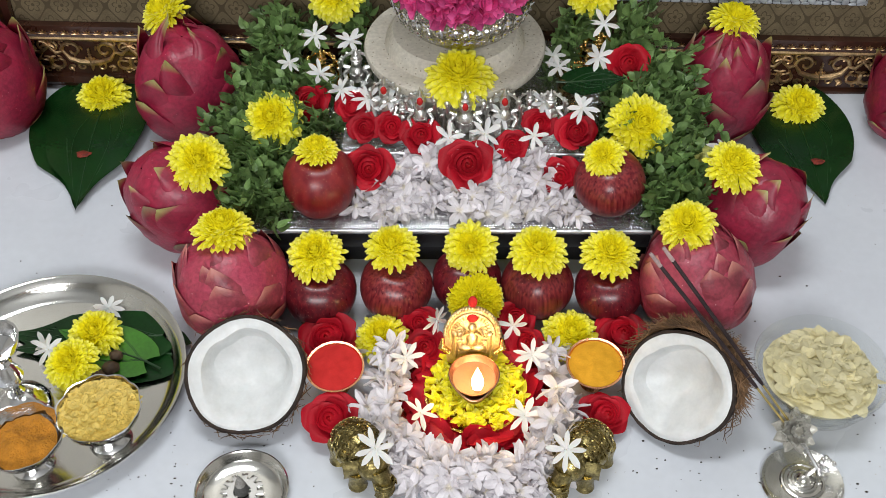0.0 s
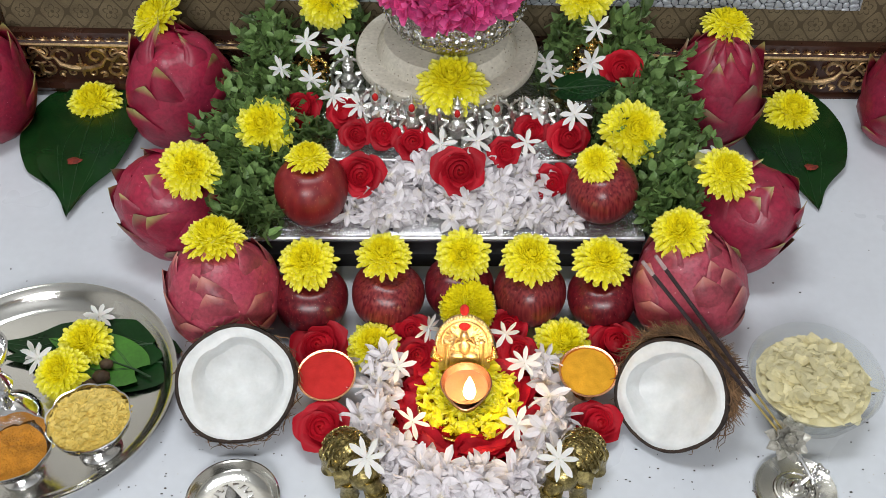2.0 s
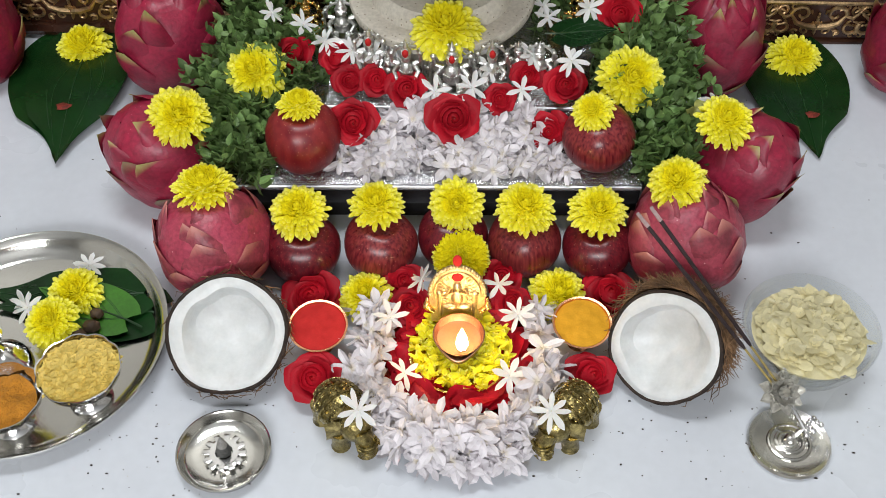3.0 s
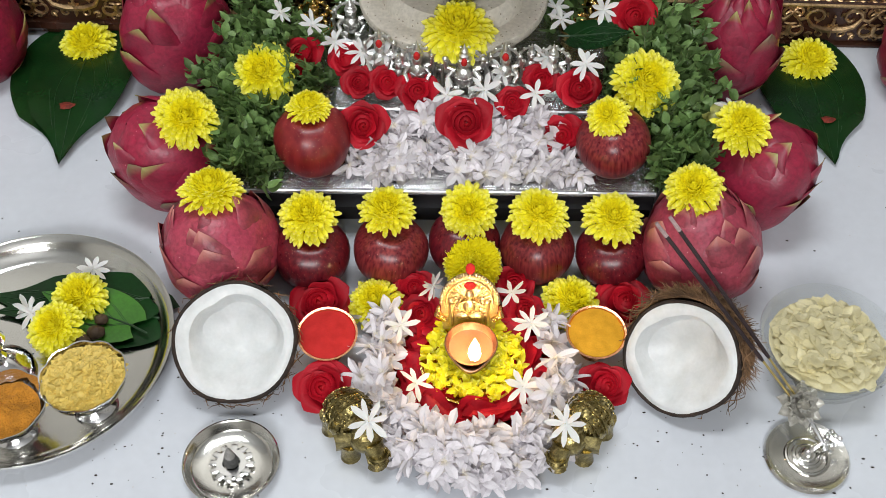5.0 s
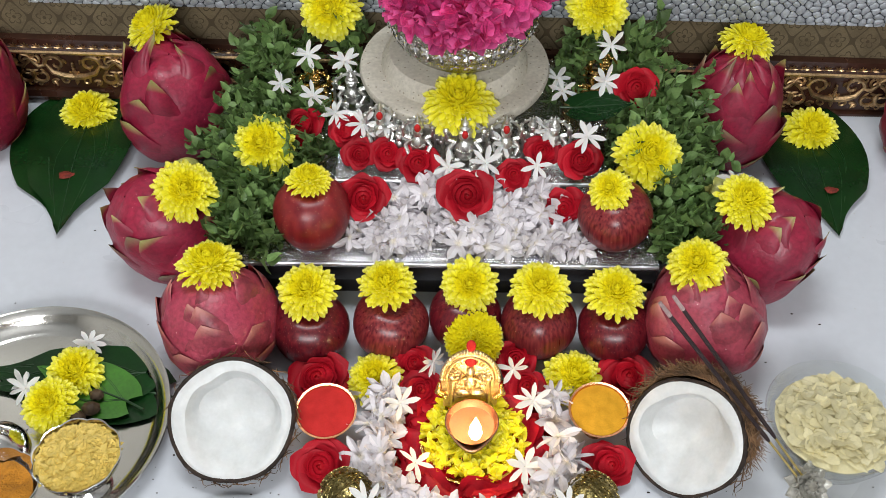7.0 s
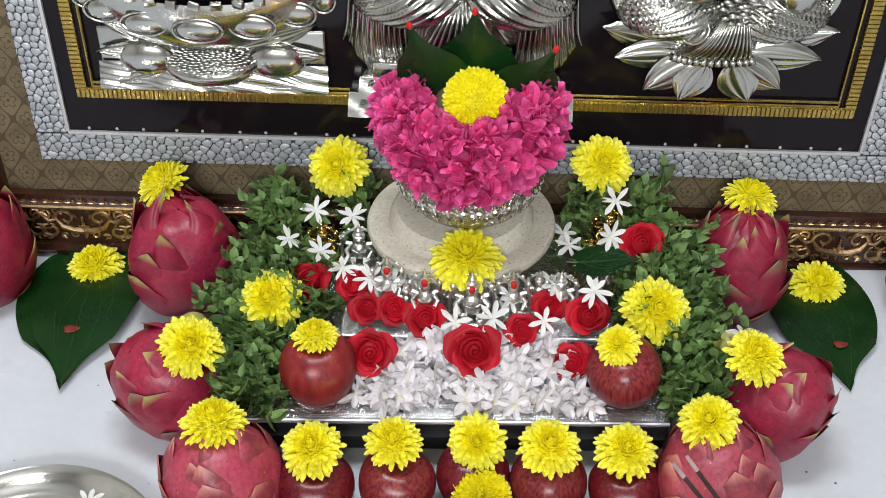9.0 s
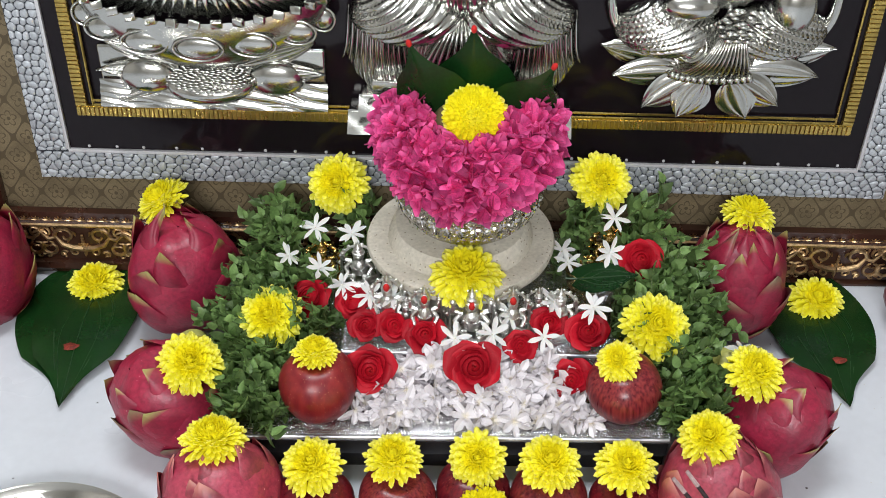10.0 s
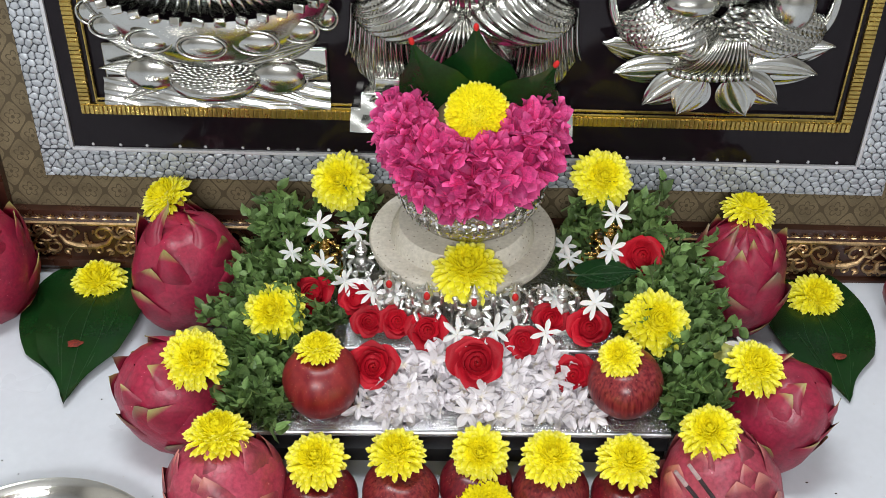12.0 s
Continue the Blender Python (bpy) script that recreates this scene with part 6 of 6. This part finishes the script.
def thali():
    t = thing("steel_plate", pose(TX, TY, 0), "large round polished steel plate with raised rim", "plate")
    part("plate", MB().lathe([(0.001, 0.0), (0.116, 0.0), (0.124, 0.004), (0.131, 0.014), (0.1345, 0.019), (0.137, 0.0205), (0.1365, 0.0222), (0.133, 0.0215), (0.128, 0.0155), (0.121, 0.006), (0.113, 0.003), (0.001, 0.0025)], 96), M_STEEL, t)

    def cup(x, y, s, h, waves, label, fill, fill_label, bumpy, level=0.86):
        c = thing("footed_cup", pose(x, y, 0.0026), label, "cup", "footed silver cups")
        prof = [(0.001, 0.0), (0.52, 0.0), (0.54, 0.05), (0.40, 0.13), (0.32, 0.24), (0.46, 0.36), (0.74, 0.55), (0.92, 0.78), (0.985, 0.97), (0.99, 1.0), (0.96, 0.99), (0.88, 0.78), (0.68, 0.58), (0.001, 0.5)]
        part("cup", MB().lathe([(r * s, z * h) for r, z in prof], 64, None, 0.05, waves, 0.35 * h), M_CHROME, c)
        top = MB()

        def fn(a, b):
            q = 2 * math.pi * a
            r = (0.93 if level > 0.8 else 0.80) * s * b
            return (r * math.cos(q), r * math.sin(q), h * (level + 0.10 * (1 - b * b)) + bumpy * noise.noise(Vector((r * math.cos(q) * 70, r * math.sin(q) * 70, x * 9))) + 0.4 * bumpy * noise.noise(Vector((r * math.cos(q) * 210, r * math.sin(q) * 210, 3))))
        top.grid(fn, 48, 18, wrap=True)
        part("filling", top, fill, c, fill_label)
        return c
    cup(-0.339, 0.606, 0.038, 0.048, 10, "silver footed cup full of yellow rice flakes", M_RICE, "yellow turmeric rice", 0.002)
    cup(-0.404, 0.577, 0.037, 0.044, 8, "silver lotus-rimmed cup of clumped turmeric", M_OCHRE, "clumped orange turmeric", 0.006, 0.74)
    rnd = random.Random(51)
    fl = MB()
    for _ in range(800):
        q, r = rnd.uniform(0, 6.283), 0.034 * math.sqrt(rnd.random())
        m = pose(-0.339 + r * math.cos(q), 0.606 + r * math.sin(q), 0.0470 + 0.0045 * (1 - (r / 0.034) ** 2), rnd.uniform(-12, 12), rnd.uniform(-12, 12), rnd.uniform(0, 360)) @ pose(-0.004, 0, 0)
        petal(fl, rnd.uniform(0.006, 0.012), rnd.uniform(0.004, 0.0064), m, curl=rnd.uniform(-0.15, 0.15), cup=0.1, nl=3, nw=2, neck=0.6)
    solo("rice_flakes", fl, M_RICE, "turmeric-coloured rice flakes filling a cup", "rice", kind="stuff")
    h = thing("perfume_stand", pose(-0.432, 0.640, 0.0026), "slender silver perfume stand with a bell foot", "sprinkler")
    part("foot", MB().lathe([(0.001, 0.0), (0.028, 0.0), (0.029, 0.003), (0.026, 0.010), (0.016, 0.018), (0.008, 0.024), (0.001, 0.024)], 36), M_CHROME, h)
    part("stem", MB().lathe([(0.006, 0.022), (0.009, 0.027), (0.006, 0.033), (0.010, 0.041), (0.014, 0.050), (0.010, 0.060), (0.006, 0.066), (0.009, 0.071), (0.005, 0.076)], 28), M_CHROME, h)
    part("bowl", MB().lathe([(0.004, 0.074), (0.010, 0.078), (0.019, 0.088), (0.023, 0.100), (0.024, 0.104), (0.022, 0.103), (0.017, 0.089), (0.001, 0.082)], 32), M_CHROME, h)
    L = "betel leaf lying on the steel plate"
    betel("betel_leaf", pose(-0.300, 0.706, 0.006, 0, 0, 172), 0.175, 0.105, "dark green " + L, stalk=0.03)
    betel("betel_leaf", pose(-0.312, 0.728, 0.009, 0, 0, 188), 0.150, 0.090, "dark green " + L, stalk=0.0)
    betel("betel_leaf", pose(-0.322, 0.692, 0.012, 0, 0, 158), 0.105, 0.072, "fresh light green " + L, M_LIGHTLEAF, stalk=0.02)
    mum(-0.375, 0.716, 0.026, 0.056, 18, 6, 33, 2, "lying on betel leaves on the steel plate", "chrysanthemums on the plate")
    mum(-0.388, 0.676, 0.028, 0.055, 22, -6, 93, 0, "lying on betel leaves on the steel plate", "chrysanthemums on the plate")
    jasmine(-0.372, 0.754, 0.020, 0.034, 20, 0, 500, "beside the yellow flowers on the plate", "jasmine flowers on the plate")
    jasmine(-0.416, 0.693, 0.026, 0.036, 20, -30, 501, "beside the yellow flowers on the plate", "jasmine flowers on the plate")
    jasmine(-0.424, 0.702, 0.020, 0.034, 10, 30, 502, "beside the yellow flowers on the plate", "jasmine flowers on the plate")
    for k, (x, y, s) in enumerate(((-0.352, 0.678, 0.009), (-0.362, 0.668, 0.008), (-0.350, 0.694, 0.007))):
        mb = MB()
        mb.ball((0, 0, 0), (s, s * 0.8, s * 0.7), 10, 7)
        mb.v = [tuple(Vector(p) * (1 + 0.25 * noise.noise(Vector(p) * 300 + Vector((k, 0, 0))))) for p in mb.v]
        solo("betel_nut", mb, M_BROWN, "dark brown broken betel nut on the leaf", "betel nut", "betel nuts", m=pose(x, y, 0.018))


thali()


# ---- cone burner ----
def burner():
    b = thing("incense_dish", pose(-0.203, 0.546, 0), "small steel incense dish with a pierced holder", "dish")
    part("dish", MB().lathe([(0.001, 0.0), (0.035, 0.0), (0.0385, 0.0025), (0.0405, 0.0095), (0.0425, 0.0110), (0.0428, 0.0122), (0.0415, 0.0128), (0.0398, 0.0115), (0.0372, 0.0045), (0.0345, 0.0022), (0.0220, 0.0018), (0.001, 0.0022)], 72), M_STEEL, b)
    star = MB()
    for i in range(12):
        star.box(0.010, -0.0028, 0.0, 0.0195, 0.0028, 0.0016, 0.0004, pose(0, 0, 0.0065, 0, 0, 30 * i))
    star.lathe([(0.008, 0.0062), (0.0135, 0.0062), (0.0135, 0.0085), (0.008, 0.0085), (0.008, 0.0062)], 30)
    tagged(part("pierced_holder", star, M_CHROME, b), kind="stuff")
    part("holder_ring", MB().lathe([(0.016, 0.003), (0.0165, 0.0065), (0.0145, 0.007), (0.013, 0.003)], 30), M_STEEL, b)
    c = thing("incense_cone", pose(-0.203, 0.546, 0.0085), "smouldering dark incense cone with a pale ash tip", "incense")
    part("cone", MB().lathe([(0.0066, 0.0), (0.0068, 0.003), (0.0056, 0.0085), (0.0050, 0.0110), (0.001, 0.0112)], 20), M_CONE, c)
    part("ash_tip", MB().lathe([(0.0049, 0.0105), (0.0040, 0.0150), (0.0022, 0.0205), (0.0006, 0.0245)], 16), M_CONEASH, c, "pale grey ash")



burner()


# ---- incense sticks ----
def sticks():
    s = thing("incense_stand", pose(0.308, 0.568, 0), "round silver incense stand with a flower holder", "incense stand")
    prof = [(0.001, 0.0), (0.036, 0.0), (0.038, 0.003), (0.0365, 0.0052), (0.034, 0.0042)]
    prof += [(0.031, 0.0030), (0.0205, 0.0026), (0.0195, 0.0042), (0.0180, 0.0046), (0.0168, 0.0036), (0.0140, 0.0038), (0.0130, 0.0058), (0.0112, 0.0062), (0.0102, 0.0052), (0.0080, 0.0056), (0.0070, 0.0085), (0.0045, 0.0120), (0.001, 0.0130)]
    part("base", MB().lathe(prof, 64), M_STEEL, s)
    part("arm", MB().tube([(0.0, 0.0, 0.010), (0.010, 0.004, 0.020), (0.002, 0.022, 0.026), (-0.006, 0.036, 0.028)], [0.003, 0.0025, 0.0025, 0.003], 8), M_CHROME, s)
    fl = MB()
    rnd = random.Random(61)
    way = Vector((0.05, -0.55, 0.8))
    for k in range(3):
        for i in range(9):
            m = Matrix.Translation((-0.008, 0.038 - 0.002 * k, 0.029 + 0.002 * k)) @ way.to_track_quat("Z", "Y").to_matrix().to_4x4() @ pose(0, 0, 0, 0, -(8 + 24 * k), 40 * i + 20 * k)
            petal(fl, 0.0225 - 0.003 * k, 0.0135, m, curl=0.15, cup=0.3, nl=4, nw=4, tip=0.4)
    part("flower_holder", fl, M_PALESILVER, s, "pierced silver flower holder")
    knot = MB()
    for k in range(14):
        knot.ball((0.014 + rnd.uniform(-0.008, 0.012), 0.006 + rnd.uniform(-0.005, 0.012), 0.016 + rnd.uniform(-0.006, 0.006)), (0.003, 0.003, 0.003), 8, 5)
    part("bird_ornament", knot, M_CHROME, s)
    for a, b in (((0.296, 0.606, 0.034), (0.156, 0.668, 0.198)), ((0.300, 0.608, 0.034), (0.1685, 0.677, 0.196))):
        a, b = Vector(a), Vector(b)
        t = thing("incense_stick", pose(0, 0, 0), "thin dark incense stick with a glowing ash tip", "incense", "incense sticks")
        part("core", MB().tube([a, a.lerp(b, 0.24)], 0.0011, 6), M_BAMBOO, t, "bare bamboo core")
        part("paste", MB().tube([a.lerp(b, 0.24), a.lerp(b, 0.26), a.lerp(b, 0.93)], [0.0012, 0.0019, 0.0019], 8), M_STICK, t)
        part("ash_tip", MB().tube([a.lerp(b, 0.93), a.lerp(b, 1.0)], [0.0020, 0.0017], 8), M_ASH, t, "pale ash tip")


sticks()


# ---- glass bowl of rice flakes ----
def flake_bowl():
    X, Y = 0.334, 0.661
    b = thing("glass_bowl", pose(X, Y, 0), "clear glass bowl of cream rice flakes", "bowl")
    g = part("glass", MB().lathe([(0.001, 0.002), (0.030, 0.0), (0.036, 0.003), (0.050, 0.022), (0.060, 0.045), (0.0635, 0.056), (0.0625, 0.0575), (0.0605, 0.056), (0.057, 0.045), (0.047, 0.024), (0.033, 0.006), (0.001, 0.005)], 72), M_GLASS, b)
    g.visible_shadow = False
    mound = MB()

    def fn(a, q):
        t = 2 * math.pi * a
        if q < 0.5:
            k = q / 0.5
            r, z = 0.043 * k ** 0.6 + 0.010 * k, 0.007 + 0.038 * k ** 1.6
        else:
            k = (q - 0.5) / 0.5
            r, z = 0.053 * (1 - k), 0.045 + 0.012 * math.sin(k * math.pi / 2)
        return (r * math.cos(t), r * math.sin(t), z + 0.0015 * noise.noise(Vector((r * math.cos(t) * 120, r * math.sin(t) * 120, 0))))
    mound.grid(fn, 40, 16, wrap=True)
    solo("rice_mound", mound, M_FLAKE, "dense mound of cream rice flakes in the bowl", "rice", kind="stuff", m=pose(X, Y, 0))
    rnd = random.Random(71)
    fl = MB()
    for _ in range(520):
        q, r = rnd.uniform(0, 6.283), 0.045 * math.sqrt(rnd.random())
        z = 0.043 + 0.012 * (1 - (r / 0.057) ** 2) + rnd.uniform(0, 0.004)
        m = pose(X + r * math.cos(q), Y + r * math.sin(q), z, rnd.uniform(-18, 18), rnd.uniform(-18, 18), rnd.uniform(0, 360)) @ pose(-0.008, 0, 0)
        petal(fl, rnd.uniform(0.012, 0.024), rnd.uniform(0.008, 0.016), m, curl=rnd.uniform(-0.12, 0.12), cup=rnd.uniform(-0.12, 0.12), tip=rnd.uniform(0.3, 0.7), nl=5, nw=4, neck=0.7)
    solo("rice_flakes", fl, M_FLAKE, "flat cream rice flakes heaped in the glass bowl", "rice", kind="stuff", angle=80)


flake_bowl()


# ---- small silver and gold idols ----
def idol(x, y, h, w, material, label, base=0.0915):
    """A small seated figure on a petalled base under a rayed arch, cast in one piece."""
    mb = MB()
    m = pose(x, y, base)
    mb.lathe([(w * 0.001, 0), (w * 0.52, 0), (w * 0.52, h * 0.05), (w * 0.44, h * 0.08), (w * 0.50, h * 0.13), (w * 0.40, h * 0.16), (w * 0.001, h * 0.16)], 20, m @ Matrix.Diagonal((1, 0.75, 1, 1)))
    for k in range(14):
        q = 2 * math.pi * k / 14
        mb.ball((w * 0.50 * math.cos(q), w * 0.37 * math.sin(q), h * 0.105), (w * 0.09, w * 0.07, h * 0.045), 8, 6, m)
    for sg in (-1, 1):
        mb.tube([(sg * w * 0.10, -w * 0.10, h * 0.22), (sg * w * 0.40, -w * 0.12, h * 0.22), (sg * w * 0.16, -w * 0.30, h * 0.20)], [w * 0.13, w * 0.12, w * 0.09], 10, m)
        mb.tube([(sg * w * 0.20, 0, h * 0.56), (sg * w * 0.36, -w * 0.06, h * 0.44), (sg * w * 0.26, -w * 0.26, h * 0.36)], [w * 0.085, w * 0.075, w * 0.055], 8, m)
        mb.tube([(sg * w * 0.20, 0.0, h * 0.56), (sg * w * 0.40, w * 0.02, h * 0.60), (sg * w * 0.42, -w * 0.05, h * 0.74)], [w * 0.07, w * 0.06, w * 0.045], 8, m)
        mb.ball((sg * w * 0.42, -w * 0.05, h * 0.78), (w * 0.08, w * 0.07, h * 0.04), 8, 6, m)
    mb.ball((0, 0, h * 0.42), (w * 0.24, w * 0.19, h * 0.20), 16, 12, m)
    mb.ball((0, -w * 0.04, h * 0.70), (w * 0.155, w * 0.15, h * 0.095), 14, 10, m)
    mb.lathe([(w * 0.17, h * 0.755), (w * 0.18, h * 0.78), (w * 0.12, h * 0.80), (w * 0.14, h * 0.84), (w * 0.08, h * 0.87), (w * 0.09, h * 0.90), (w * 0.04, h * 0.95), (w * 0.01, h * 1.02)], 12, m)
    for k in range(9):
        q = math.pi * (1.15 + 0.0875 * k)
        mb.ball((w * 0.20 * math.cos(q), -w * 0.17, h * 0.54 + h * 0.10 * math.sin(q)), (w * 0.032, w * 0.03, w * 0.032), 6, 4, m)
    arch = [(w * 0.50 * math.cos(q), w * 0.14, h * 0.46 + h * 0.40 * math.sin(q)) for q in [math.pi * i / 18 for i in range(19)]]
    mb.tube([(w * 0.50, w * 0.14, h * 0.12)] + arch + [(-w * 0.50, w * 0.14, h * 0.12)], w * 0.045, 6, m)
    for p in arch[::2]:
        mb.ball((p[0] * 1.08, p[1], h * 0.46 + (p[2] - h * 0.46) * 1.08), (w * 0.06, w * 0.04, w * 0.06), 6, 5, m)
    return solo("idol", mb, material, label, "idol", "small idols on the tier")


SL = "small shiny silver idol standing on the tier"
for x, y, h, w in ((-0.128, 1.030, 0.058, 0.040), (-0.092, 0.960, 0.072, 0.036), (-0.0525, 0.944, 0.070, 0.036), (-0.004, 0.938, 0.072, 0.046), (0.038, 0.944, 0.070, 0.036), (0.088, 0.958, 0.058, 0.036), (-0.072, 0.950, 0.050, 0.026), (0.066, 0.966, 0.052, 0.028)):
    idol(x, y, h, w, M_IDOL, SL)
idol(-0.172, 1.056, 0.056, 0.036, M_GOLD, "small gilt idol among the green leaves", 0.075)
idol(0.150, 1.080, 0.066, 0.038, M_GOLD, "small gilt idol among the green leaves", 0.075)
idol(0.126, 1.045, 0.034, 0.022, M_GOLD, "small gilt idol with red dab on the tier")
for x, y, z in ((-0.092, 0.9545, 0.154), (-0.0525, 0.9385, 0.152), (0.038, 0.9385, 0.152), (-0.004, 0.9315, 0.150)):
    solo("red_dab", MB().ball((0, 0, 0), (0.0035, 0.003, 0.005), 8, 6), M_KUMKUM, "red powder dab on a silver idol", "powder", m=pose(x, y, z - 0.004))
ring = thing("brass_ring_cup", pose(0.111, 1.030, 0.0915), "tiny brass cup standing among the idols", "cup")
part("cup", MB().lathe([(0.001, 0.0), (0.008, 0.0), (0.011, 0.008), (0.010, 0.020), (0.0125, 0.024), (0.011, 0.0245), (0.0085, 0.019), (0.001, 0.006)], 28), M_BRASS, ring)


# ---- crumbs on the floor ----
def crumbs():
    rnd = random.Random(91)
    mb = MB()
    for _ in range(280):
        k = rnd.random()
        if k < 0.35:
            x, y = rnd.gauss(0.24, 0.10), rnd.gauss(0.58, 0.05)
        elif k < 0.6:
            x, y = rnd.gauss(-0.24, 0.07), rnd.gauss(0.58, 0.05)
        else:
            x, y = rnd.uniform(-0.55, 0.55), rnd.uniform(0.5, 1.1)
        s = rnd.uniform(0.0003, 0.0010)
        mb.ball((x, y, s * 0.5), (s * rnd.uniform(0.8, 2.0), s, s * 0.6), 6, 4)
    solo("floor_crumbs", mb, M_HUSK, "tiny dark husk crumbs scattered on the floor", "crumbs", kind="stuff")


crumbs()
